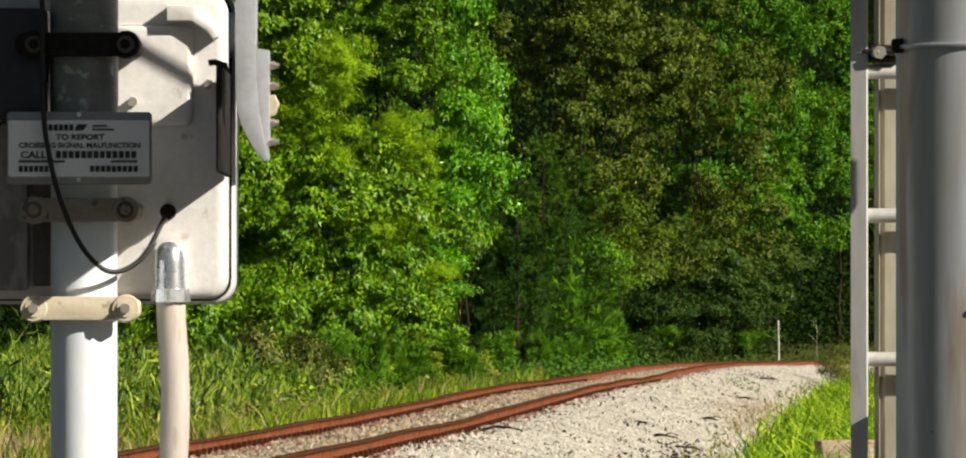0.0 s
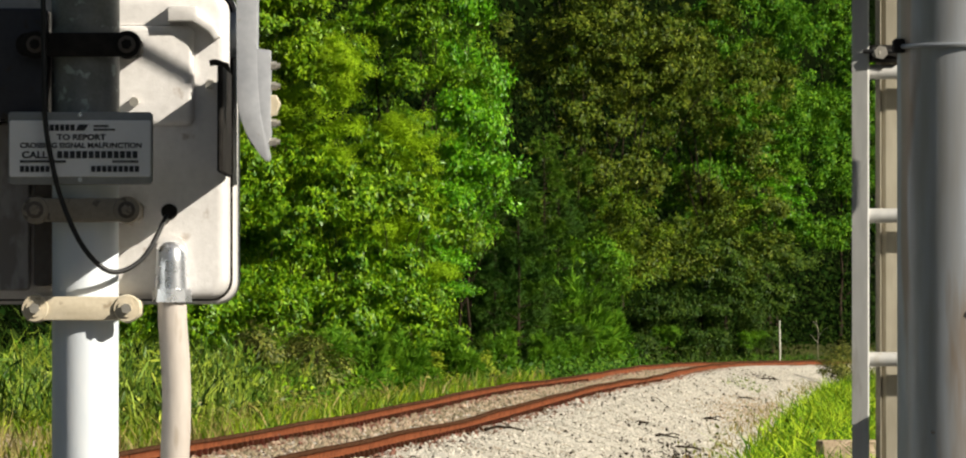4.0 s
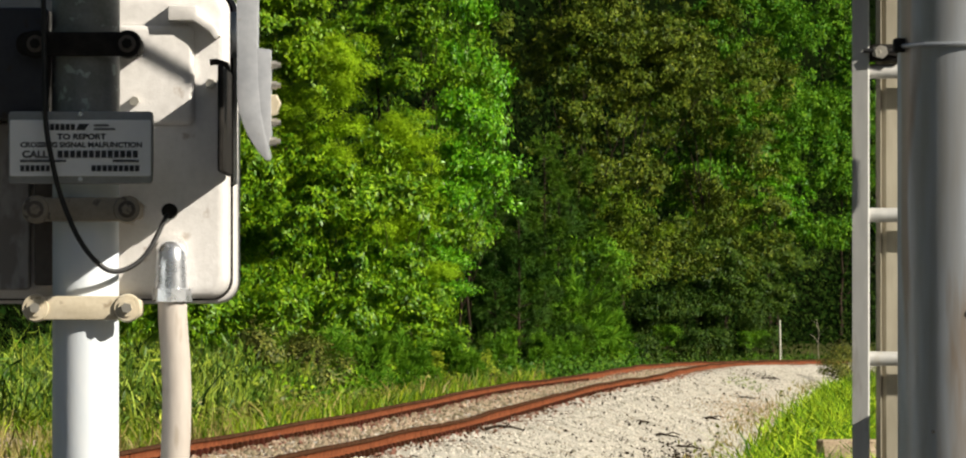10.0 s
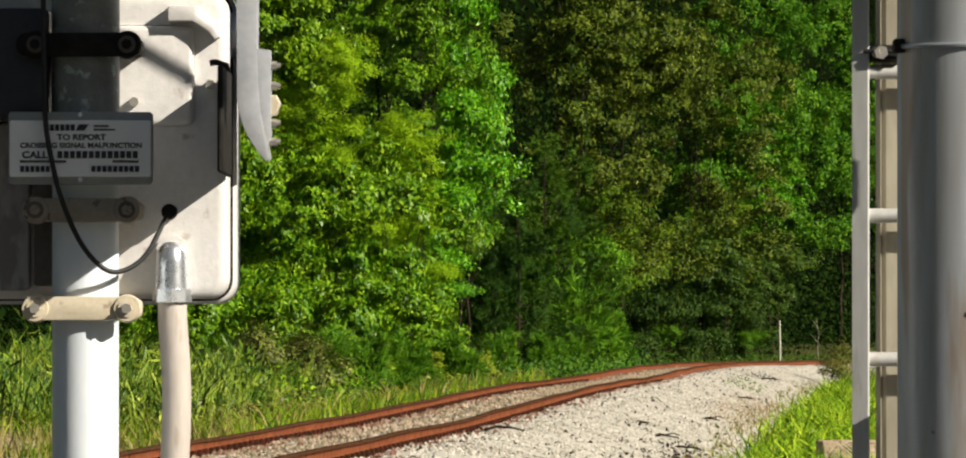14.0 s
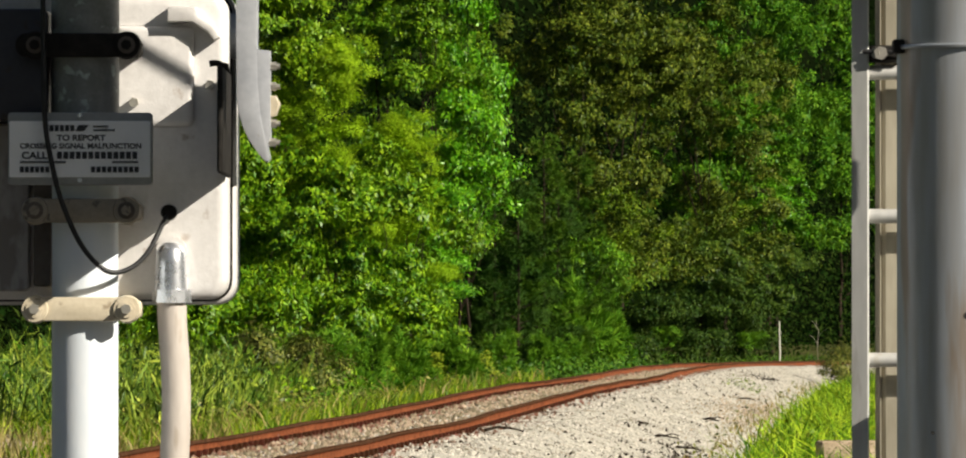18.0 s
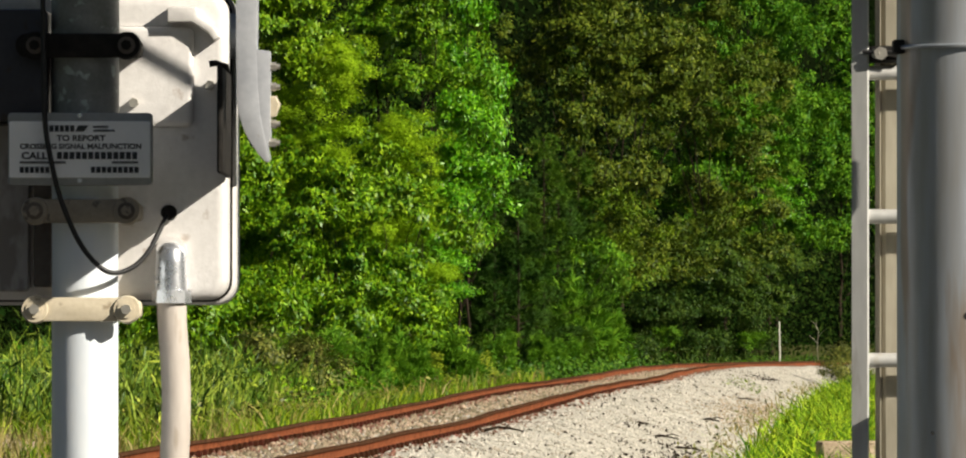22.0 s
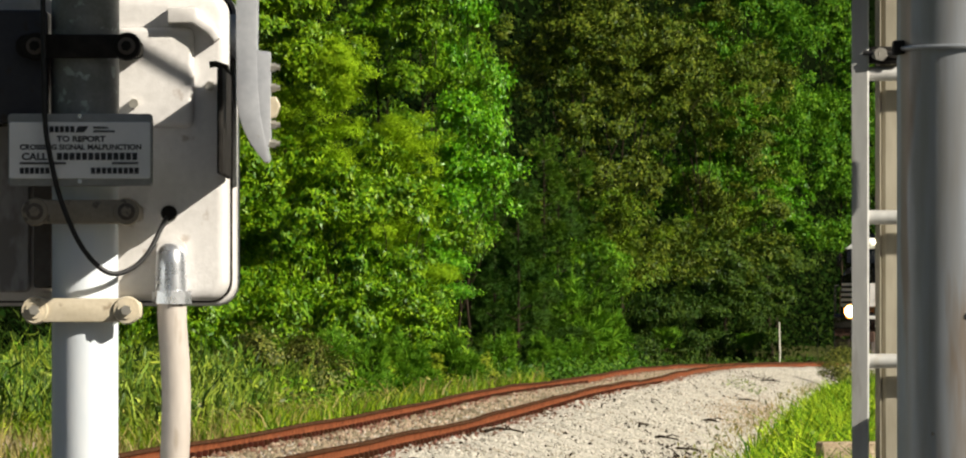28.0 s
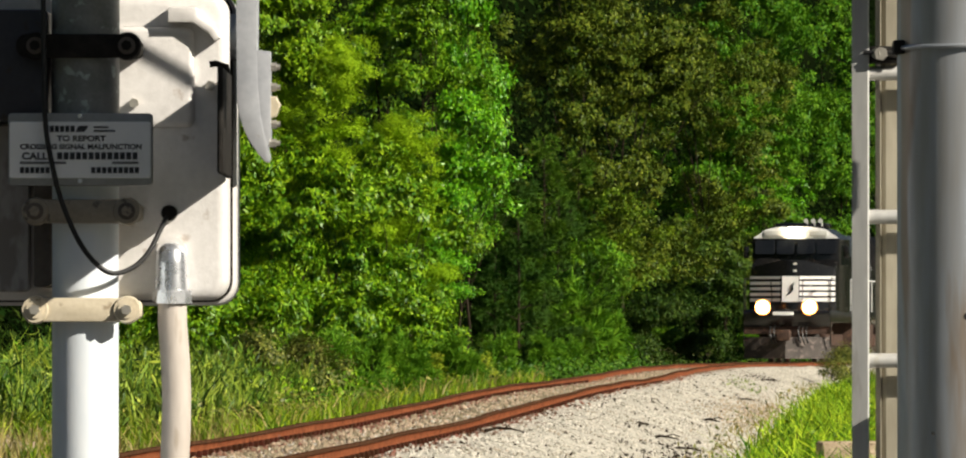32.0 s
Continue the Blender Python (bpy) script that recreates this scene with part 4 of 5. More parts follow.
deep = put(tree("deep_green_tree", "deep green broadleaf tree at the far bend", 15.5, 8.0, 4.6, 700, 60, 0.17, M_LEAF_DEEP, 31, 0.38, slim=0.42, droop=True, dense=0.28), 12.4, 290)
again(deep, 16.4, 312, 90)
again(deep, 10.2, 284, 240)
again(deep, 13.4, 306, 300)
understory = put(tree("understory_tree", "light green small tree catching the sun at the wood's edge", 10.0, 4.4, 5.6, 200, 85, 0.13, M_LEAF_FRESH, 33, 0.3, slim=0.4, droop=True), 11.5, 286)
# small trees and bushes before them
sap = put(tree("sapling", "light green sapling at the foot of the wood", 4.2, 3.2, 0.1, 150, 75, 0.13, M_LEAF_SAP, 41, 0.4, slim=0.4, droop=True), 3.6, 216)
again(sap, 2.5, 199, 70)
oak = put(tree("young_oak", "fresh green young oak before the dark trees", 5.9, 5.0, 2.5, 260, 85, 0.13, M_LEAF_OLIVE, 45, 0.42, slim=0.42, droop=True), 4.9, 246)
again(oak, 9.6, 276, 140)
ybush = put(tree("yellow_bush", "sunlit golden green bush beside the track", 0.8, 1.1, 0.0, 30, 70, 0.07, M_LEAF_GOLD, 49, 0.2), -0.95, 131)
again(ybush, -2.0, 124, 100)
again(ybush, -0.2, 140, 190)
bush = put(tree("bush", "low leafy green bush beside the track", 2.1, 2.4, 0.0, 110, 75, 0.11, M_LEAF_GLOSS, 51, 0.28, slim=0.34, droop=True), -5.2, 117)
for bx, by, bt in ((-1.5, 147, 40), (-3.7, 122, 90), (-4.8, 112, 150), (3.1, 207, 260), (-6.4, 120, 310), (-2.6, 132, 70)):
    again(bush, bx, by, bt)
weed = put(tree("weedy_bush", "brownish green weedy bush among the grass", 1.1, 1.7, 0.0, 80, 80, 0.065, M_BROWNWEED, 55, 0.25), -3.6, 108)
for bx, by, bt in ((10.7, 203, 40), (11.4, 207, 120), (-2.9, 112, 200)):
    again(weed, bx, by, bt)
dbush = put(tree("dark_bush", "green bush with the wood's shade put into its leaf colour", 2.6, 3.0, 0.0, 110, 75, 0.12, M_LEAF_SHADE, 57, 0.38, slim=0.4, droop=True, dense=0.9), 5.6, 226)
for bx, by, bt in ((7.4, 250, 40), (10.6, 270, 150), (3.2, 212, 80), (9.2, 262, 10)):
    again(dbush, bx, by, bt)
spray = put(tree("drooping_tree", "dark green small tree with drooping leafy sprays at the far bend", 6.3, 4.6, 0.9, 300, 90, 0.13, M_LEAF_SPRAY, 71, 0.32, slim=0.34, droop=True, dense=0.45), 8.6, 262)
again(spray, 11.2, 274, 130)
again(sap, 6.5, 243, 40).scale = (0.4, 0.4, 0.38)
again(sap, 10.4, 262, 90).scale = (0.4, 0.4, 0.35)
pn = put(pine("young_pine", "young dark green pine with drooping branches", 5.2, 3.0, 61, M_NEEDLE), 0.9, 184)
tall_pine = put(pine("pine", "tall soft green pine with long drooping branches", 6.8, 3.6, 62, M_NEEDLE_LIGHT), 1.7, 188, 40)
again(tall_pine, 2.9, 204, 160)
again(tall_pine, 0.3, 178, 280)
for bx, by, bt in ((2.2, 196, 120), (-0.3, 176, 220), (3.2, 222, 30), (0.2, 190, 80), (0.9, 174, 10), (2.6, 200, 170)):
    again(pn, bx, by, bt)
seed_pine = put(pine("pine_seedling", "small soft dark green pine seedling at the track's edge", 1.15, 1.35, 63, M_NEEDLE_SEED), -2.6, 118)
for bx, by, bt in ((-1.45, 125, 50), (-0.65, 132, 200), (0.5, 158, 320), (1.6, 172, 80), (2.3, 182, 20), (-2.0, 121, 290)):
    again(seed_pine, bx, by, bt)
again(seed_pine, 2.75, 195, 60).scale = (1.8, 1.8, 2.2)
again(seed_pine, 3.3, 203, 180).scale = (1.7, 1.7, 2.0)

# low leafy cover at the foot of the wood
def ground_cover(name, n, s0, s1, u0, u1, top, leaf, material, label):
    s = RNG.uniform(s0, s1, n)
    u = RNG.uniform(u0, u1, n)
    p = track_at(s, 0)
    th = np.interp(s, S_ALL, PATH[:, 2])
    x, y = p[:, 0] + u * np.cos(th), p[:, 1] - u * np.sin(th)
    tuft = np.clip(0.55 + 0.6 * bumps(x * 1.7, y * 0.9) + 0.25 * bumps(x * 5, y * 4), 0.05, 1.3)
    g = np.maximum(ground_z(x, y), np.where(np.abs(u) < 3.6, p[:, 2] + ballast_z(s, u), -9.0))
    c = np.stack([x, y, g + top * tuft * RNG.uniform(0, 1, n) ** 0.6], 1)
    nrm = unit(RNG.normal(0, 0.7, (n, 3)) + np.array([0.3, -0.3, 0.6]))
    ob = new(name, leaves(name, c, nrm, leaf * RNG.uniform(0.6, 1.4, n), material, 0.5))
    return tagged(ob, label, "undergrowth", kind="stuff")


ground_cover("undergrowth", 24000, 104, 142, -9.0, -3.4, 0.8, 0.1, M_LEAF_GLOSS, "bright leafy weeds at the foot of the trees")
ground_cover("green_undergrowth", 14000, 134, 205, -6.0, -1.9, 0.7, 0.11, M_LEAF_COVER, "green leafy weeds crowding the far rails")
ground_cover("shaded_undergrowth", 9000, 190, 330, -5.0, -2.2, 0.7, 0.12, M_LEAF_SHADE, "leafy weeds at the far bend, coloured dark as shade")
ground_cover("wood_interior", 14000, 195, 345, -14.5, -8.0, 5.5, 0.2, M_LEAF_WOODS_SHADE, "foliage inside the wood at the far bend, coloured dim as shade")
ground_cover("brown_undergrowth", 9000, 88, 150, -5.0, -2.7, 0.6, 0.075, M_BROWNWEED, "brownish weeds at the track's edge")
ground_cover("shoulder_weeds", 400, 80, 200, 2.8, 3.6, 0.2, 0.07, M_BROWNWEED, "sparse brown weeds along the ballast shoulder")
ground_cover("hollow_weeds", 220, 145, 157, 1.8, 2.6, 0.15, 0.05, M_VERGE, "sparse green weeds growing in the ballast")
ground_cover("bank_weeds", 2500, 60, 220, 3.8, 8.5, 0.4, 0.08, M_VERGE, "leafy weeds among the bank's grass")

# woods behind: many larger sprays of leaves on a rough bank, coloured as shade
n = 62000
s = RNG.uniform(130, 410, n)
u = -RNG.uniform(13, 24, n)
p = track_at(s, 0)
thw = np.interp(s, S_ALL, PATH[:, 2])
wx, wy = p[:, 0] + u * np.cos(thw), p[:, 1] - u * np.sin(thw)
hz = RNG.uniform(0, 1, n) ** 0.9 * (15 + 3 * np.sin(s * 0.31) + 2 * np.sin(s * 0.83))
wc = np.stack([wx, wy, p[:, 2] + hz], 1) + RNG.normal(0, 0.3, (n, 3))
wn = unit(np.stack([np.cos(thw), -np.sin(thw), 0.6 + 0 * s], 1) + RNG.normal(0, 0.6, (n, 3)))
woods = new("far_woods", leaves("far_woods", wc, wn, RNG.uniform(0.2, 0.42, n), M_LEAF_WOODS_SHADE, 0.5))
tagged(woods, "dense woods behind the trackside trees, leaves coloured dark as shade", "woods", kind="stuff")
# an uneven bank that closes the view, near-black in place of the wood's shade
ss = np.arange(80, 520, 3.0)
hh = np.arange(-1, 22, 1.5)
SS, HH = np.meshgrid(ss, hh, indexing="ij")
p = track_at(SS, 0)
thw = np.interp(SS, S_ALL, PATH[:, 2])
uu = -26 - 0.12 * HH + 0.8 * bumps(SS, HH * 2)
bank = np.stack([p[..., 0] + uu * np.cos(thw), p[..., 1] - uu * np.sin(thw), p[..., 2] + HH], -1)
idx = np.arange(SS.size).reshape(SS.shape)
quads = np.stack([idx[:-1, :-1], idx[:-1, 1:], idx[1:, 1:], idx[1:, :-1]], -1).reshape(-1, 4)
tagged(new("backdrop", sheet("backdrop", bank.reshape(-1, 3), quads, M_DEPTH_SHADE)), "near-black sheet painted as the wood's deep shade", "backdrop", kind="structure")

# unseen woods added behind the camera and to both sides, to cut low skylight
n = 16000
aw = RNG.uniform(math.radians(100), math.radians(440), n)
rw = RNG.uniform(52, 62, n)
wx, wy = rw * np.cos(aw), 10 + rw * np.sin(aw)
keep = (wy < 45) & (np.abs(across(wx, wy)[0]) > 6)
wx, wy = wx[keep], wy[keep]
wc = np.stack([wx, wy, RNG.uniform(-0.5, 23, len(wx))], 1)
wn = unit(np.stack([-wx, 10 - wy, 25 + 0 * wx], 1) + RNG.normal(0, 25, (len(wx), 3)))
tagged(new("rear_woods", leaves("rear_woods", wc, wn, RNG.uniform(1.0, 2.2, len(wx)), M_LEAF_WOODS_SHADE, 0.6)), "unseen woods added round the road crossing to cut skylight", "woods", kind="stuff")


def reed_leaves(name, n, s0, s1, u0, u1, top, material, label):
    """Slim leaves that stand and droop in tufts."""
    s, u = RNG.uniform(s0, s1, n), RNG.uniform(u0, u1, n)
    p = track_at(s, 0)
    th = np.interp(s, S_ALL, PATH[:, 2])
    x, y = p[:, 0] + u * np.cos(th), p[:, 1] - u * np.sin(th)
    tuft = np.clip(0.5 + 0.75 * bumps(x * 2.1, y * 0.8) + 0.3 * bumps(x * 6, y * 3), 0.08, 1.25)
    c = np.stack([x, y, ground_z(x, y) + 0.05 + top * tuft * RNG.uniform(0, 1, n) ** 0.7], 1)
    along = RNG.normal(0, 0.55, (n, 3)) + np.array([0.0, 0.0, 0.75])
    nrm = unit(RNG.normal(0, 0.7, (n, 3)) + np.array([0.35, -0.35, 0.2]))
    ob = new(name, leaves(name, c, nrm, RNG.uniform(0.12, 0.32, n), material, 0.13, along))
    return tagged(ob, label, "grass", kind="stuff")


reed_leaves("reed_tangle", 28000, 88, 116, -9.0, -3.9, 0.95, M_REED, "tangled narrow green reed leaves along the track")


def grass(name, n, s0, s1, u0, u1, h0, h1, material, label, width=0.02, lean=0.35, power=1.0):
    s = s0 + (s1 - s0) * RNG.uniform(0, 1, n)
    u = u0 + (u1 - u0) * RNG.uniform(0, 1, n) ** power
    tuft = 0.5 + 0.5 * bumps(s * 2.1, u * 5.0)
    u = u + RNG.normal(0, 0.08, n)
    p = track_at(s, 0)
    th = np.interp(s, S_ALL, PATH[:, 2])
    b = np.stack([p[:, 0] + u * np.cos(th), p[:, 1] - u * np.sin(th), p[:, 2]], 1)
    bed = np.where(np.abs(u) < 3.6, p[:, 2] + ballast_z(s, u), -9.0)
    b[:, 2] = np.maximum(ground_z(b[:, 0], b[:, 1]), bed) - 0.03
    h = (h0 + (h1 - h0) * RNG.uniform(0, 1, n)) * (0.35 + 1.0 * tuft)
    return tagged(new(name, blades(name, b, h, material, width, lean)), label, "grass", kind="stuff")


grass("tall_grass", 8000, 88, 112, -9.0, -3.9, 0.3, 1.15, M_REED, "tall reedy green grass along the track", 0.028, 0.9)
grass("rank_grass", 12000, 84, 132, -6.0, -2.2, 0.1, 0.4, M_VERGE, "rank tangled green grass among the weeds", 0.026, 1.6)
grass("verge_grass", 17000, 74, 136, -4.2, -1.35, 0.06, 0.4, M_VERGE, "short green grass at the edge of the ballast", 0.022, 1.0)
grass("dry_grass", 3500, 66, 138, -4.4, -1.5, 0.12, 0.5, M_DRY, "dry yellow grass stalks at the edge of the ballast", 0.02, 0.9)
grass("bank_grass", 34000, 55, 215, 3.55, 9.0, 0.15, 0.45, M_GRASS, "bright green grass on the bank below the ballast", 0.028, 1.5)
grass("far_bank_grass", 8000, 185, 260, 4.0, 7.0, 0.2, 0.6, M_REED, "long green grass at the far bend", 0.04, 0.45)
grass("shade_grass", 7000, 222, 330, -9.0, -1.8, 0.1, 0.45, M_LEAF_COVER, "short green grass in the shade of the far bend", 0.045, 0.8)
grass("bank_dry_grass", 5000, 55, 200, 3.0, 4.8, 0.05, 0.22, M_DRY, "dry straw-coloured grass along the edge of the bank", 0.022, 0.8)
grass("straw", 2600, 66, 86, -9.0, -4.2, 0.1, 0.35, M_DRY, "dry straw at the foot of the tall grass", 0.025, 1.0)


# ---- locomotive: its front at y = 0, rails at z = 0 ----
def locomotive():
    loco = thing("locomotive", "black diesel locomotive with white nose stripes and lit headlights", "locomotive")
    bm = bmesh.new()
    box(bm, -1.5, 1.5, 0.35, 21.6, 1.35, 1.75, 0.03)
    deck = part("underframe", bm, M_BLACK, loco)
    # nose: a slight V in plan, sloping top
    bm = bmesh.new()
    w = 1.50
    plan = [(-w, 1.75), (-0.3, 1.28), (0.3, 1.28), (w, 1.75), (w, 2.9), (-w, 2.9)]
    lo = [bm.verts.new((x, y, 1.72)) for x, y in plan]
    topz = [3.2, 3.5, 3.5, 3.2, 3.62, 3.62]
    hi = [bm.verts.new((x * (0.97 if abs(x) > 1 else 1), y + 0.12 * (y < 3), zz)) for (x, y), zz in zip(plan, topz)]
    k = len(plan)
    for i in range(k):
        bm.faces.new((lo[i], lo[(i + 1) % k], hi[(i + 1) % k], hi[i]))
    bm.faces.new(hi)
    bm.faces.new(lo[::-1])
    bmesh.ops.bevel(bm, geom=list(bm.edges), offset=0.05, segments=2, affect="EDGES")
    nose = part("nose", bm, M_BLACK, loco)

    def facet(name, x0, x1, z0, z1, material):
        """A painted plate on the nose's front, which follows its V."""
        def yy(x, zz):
            lean = 0.12 * (zz - 1.72) / 1.6
            return 1.28 + max(0, abs(x) - 0.3) * 0.47 / 1.2 + lean
        b = bmesh.new()
        v = []
        for dy in (-0.012, 0.02):
            v.append([b.verts.new((x, yy(x, zz) + dy, zz)) for x, zz in ((x0, z0), (x1, z0), (x1, z1), (x0, z1))])
        b.faces.new(v[0])
        b.faces.new(v[1][::-1])
        for i in range(4):
            b.faces.new((v[0][i], v[0][(i + 1) % 4], v[1][(i + 1) % 4], v[1][i]))
        return part(name, b, material, nose)

    for zz in (2.06, 2.25, 2.44, 2.63):
        facet("stripe", 0.30, 1.46, zz, zz + 0.125, M_WHITE)
        facet("stripe", -1.46, -0.36, zz, zz + 0.105, M_WHITE)
    facet("stripe", -1.46, -0.36, 2.83, 2.92, M_WHITE)
    facet("stripe", 0.30, 1.46, 2.81, 2.92, M_WHITE)
    facet("door_panel", -0.30, 0.27, 2.05, 2.92, M_WHITE)
    bm = bmesh.new()
    extrude(bm, [(-0.18, 2.25), (0.0, 2.38), (0.06, 2.62), (0.17, 2.74), (0.08, 2.58), (0.1, 2.44), (-0.05, 2.3)], "y", 1.27, 1.31)
    part("emblem", bm, M_BLACK, nose)
    for zz in (3.06, 3.3):
        bm = bmesh.new()
        box(bm, 0.08, 0.2, 1.33, 1.40, zz, zz + 0.08, 0.01)
        part("marker_light", bm, M_NUMBER, nose)
    # cab
    bm = bmesh.new()
    extrude(bm, [(-1.5, 1.7), (1.5, 1.7), (1.5, 4.2), (1.05, 4.56), (0.5, 4.66), (-0.5, 4.66), (-1.05, 4.56), (-1.5, 4.2)], "y", 3.2, 6.0, 0.04)
    cab = part("cab", bm, M_BLACK, loco, at=pose(0, -0.55, 0))
    bm = bmesh.new()
    extrude(bm, [(-1.49, 4.22), (-1.04, 4.53), (-0.5, 4.63), (0.5, 4.63), (1.04, 4.53), (1.49, 4.22)], "y", 3.165, 3.21, 0.008, 1)
    part("brow", bm, M_WHITE, cab, "white brow over the cab windows")
    for x0, x1 in ((-1.4, -0.72), (-0.66, -0.05), (0.05, 0.66), (0.72, 1.4)):
        bm = bmesh.new()
        extrude(bm, rounded(x0, x1, 3.66, 4.16, 0.07), "y", 3.17, 3.215, 0.01, 1)
        part("windscreen", bm, M_GLASS, cab, "dark glass windscreen", at=pose(0, 3.17, 3.66, -13) @ pose(0, -3.17 - 0.11, -3.66))
    for sx in (-1, 1):
        for y0, y1 in ((3.6, 4.5), (4.65, 5.6)):
            bm = bmesh.new()
            extrude(bm, rounded(y0, y1, 3.3, 4.0, 0.06), "x", sx * 1.49, sx * 1.52, 0.006, 1)
            part("side_window", bm, M_GLASS, cab)
        bm = bmesh.new()
        box(bm, sx * 0.78 - 0.3, sx * 0.78 + 0.3, 3.12, 3.2, 4.3, 4.48, 0.02)
        part("number_board", bm, M_NUMBER, cab)
        bm = bmesh.new()
        tube(bm, [(sx * 1.5, 3.35, 4.1), (sx * 1.72, 3.25, 4.05), (sx * 1.72, 3.25, 3.6)], 0.02, 8)
        box(bm, sx * 1.72 - 0.09, sx * 1.72 + 0.09, 3.24, 3.28, 3.55, 3.95, 0.01)
        part("mirror", bm, M_BLACK, cab)
    bm = bmesh.new()
    box(bm, -0.32, 0.24, 3.08, 3.2, 4.32, 4.56, 0.04)
    hl = part("headlight", bm, M_BLACK, cab)
    for sx in (-0.17, 0.09):
        bm = bmesh.new()
        tube(bm, [(sx, 3.05, 4.44), (sx, 3.09, 4.44)], 0.14, 20)
        part("lens", bm, M_LAMP, hl, "lit headlight lens")
    for sx in (-0.25, 0.0, 0.25):
        bm = bmesh.new()
        tube(bm, [(sx + 0.5, 4.3, 4.66), (sx + 0.5, 4.3, 4.82)], 0.03, 8)
        tube(bm, [(sx + 0.5, 4.3, 4.82), (sx + 0.5, 3.9, 4.84)], 0.03, 10, 0.08)
        part("horn", bm, M_NUMBER, cab)
    bm = bmesh.new()
    box(bm, -0.9, 0.9, 4.6, 5.8, 4.6, 4.78, 0.05)
    part("air_conditioner", bm, M_BLACK, cab)
    # long hood
    bm = bmesh.new()
    extrude(bm, [(-0.95, 1.74), (0.95, 1.74), (0.95, 4.1), (0.75, 4.45), (-0.75, 4.45), (-0.95, 4.1)], "y", 5.4, 17.2, 0.03)
    hood = part("hood", bm, M_BLACK, loco)
    for sx in (-1, 1):
        for i in range(10):
            bm = bmesh.new()
            box(bm, sx * 0.955 - 0.012, sx * 0.955 + 0.012, 6.25 + i * 1.08, 7.2 + i * 1.08, 1.95, 3.7, 0.01, 1)
            part("hood_door", bm, M_BLACK, hood)
    bm = bmesh.new()
    extrude(bm, [(-0.95, 1.74), (0.95, 1.74), (0.95, 3.2), (1.5, 3.6), (1.5, 4.5), (-1.5, 4.5), (-1.5, 3.6), (-0.95, 3.2)], "y", 17.2, 21.0, 0.03)
    part("radiator", bm, M_BLACK, hood)
    # front platform, pilot and plow
    bm = bmesh.new()
    extrude(bm, [(0.30, 1.30), (0.20, 1.45), (0.20, 1.66), (0.34, 1.78), (0.9, 1.78), (0.9, 1.2), (0.4, 1.2)], "x", -1.48, 1.48, 0.02)
    part("anticlimber", bm, M_BLACK, loco)
    bm = bmesh.new()
    box(bm, -0.45, 0.25, 0.14, 0.2, 1.58, 1.70, 0.01)
    part("uncoupling_plate", bm, M_WHITE, loco)
    for sx in (-0.80, 0.80):
        bm = bmesh.new()
        box(bm, sx - 0.17, sx + 0.17, 0.16, 0.36, 1.70, 2.02, 0.04)
        dl = part("ditch_light", bm, M_BLACK, loco)
        # lens drawn oversized to take in the lamp's bloom
        bm = bmesh.new()
        tube(bm, [(sx, 0.12, 1.86), (sx, 0.17, 1.86)], 0.2, 20)
        part("lens", bm, M_LAMP, dl, "lit ditch light lens")
        # orange ring added to glow as the lamp's glare
        bm = bmesh.new()
        tube(bm, [(sx, 0.135, 1.86), (sx, 0.175, 1.86)], 0.265, 20)
        part("glare_ring", bm, M_GLARE, dl, "glowing orange ring standing in for lamp glare")
    bm = bmesh.new()
    extrude(bm, [(-1.5, 0.95), (-0.35, 0.95), (-0.2, 0.75), (0.2, 0.75), (0.35, 0.95), (1.5, 0.95), (1.5, 1.3), (-1.5, 1.3)], "y", 0.42, 0.5, 0.01)
    part("pilot", bm, M_GRIME, loco)
    bm = bmesh.new()
    for sx in (-1, 1):
        v = [(0, 0.05, 0.85), (sx * 1.48, 0.62, 0.85), (sx * 1.48, 0.45, 0.12), (0, -0.12, 0.12)]
        f = [bm.verts.new(p) for p in v]
        g = [bm.verts.new((p[0], p[1] + 0.05, p[2])) for p in v]
        bm.faces.new(f)
        bm.faces.new(g[::-1])
        for i in range(4):
            bm.faces.new((f[i], f[(i + 1) % 4], g[(i + 1) % 4], g[i]))
    part("snow_plow", bm, M_PLOW, loco, "scuffed grey steel plow")
    bm = bmesh.new()
    box(bm, -0.16, 0.16, -0.35, 0.5, 0.78, 1.05, 0.05)
    box(bm, -0.24, 0.2, -0.5, -0.25, 0.72, 1.1, 0.06)
    part("coupler", bm, M_GRIME, loco)
    for sx, dz in ((-0.55, 0), (-0.42, 0.05), (0.42, 0.05), (0.55, 0), (0.68, 0.03)):
        bm = bmesh.new()
        tube(bm, [(sx, 0.36, 1.2), (sx, 0.1, 1.05 + dz), (sx + 0.05, 0.02, 0.75), (sx + 0.1, 0.1, 0.6 + dz)], 0.025, 8)
        part("air_hose", bm, M_CABLE, loco)
    # steps and handrails
    for sx in (-1, 1):
        for i in range(4):
            bm = bmesh.new()
            box(bm, sx * 1.25 - 0.25, sx * 1.25 + 0.25, 0.55, 0.9, 0.42 + i * 0.3, 0.46 + i * 0.3, 0.008, 1)
            part("step", bm, M_GRIME, loco)
        bm = bmesh.new()
        tube(bm, [(sx * 1.48, 0.4, 0.5), (sx * 1.48, 0.38, 1.7), (sx * 1.48, 0.4, 2.75), (sx * 1.48, 0.7, 2.85), (sx * 1.48, 1.3, 2.85)], 0.02, 8)
        part("handrail", bm, M_BLACK, loco)
        bm = bmesh.new()
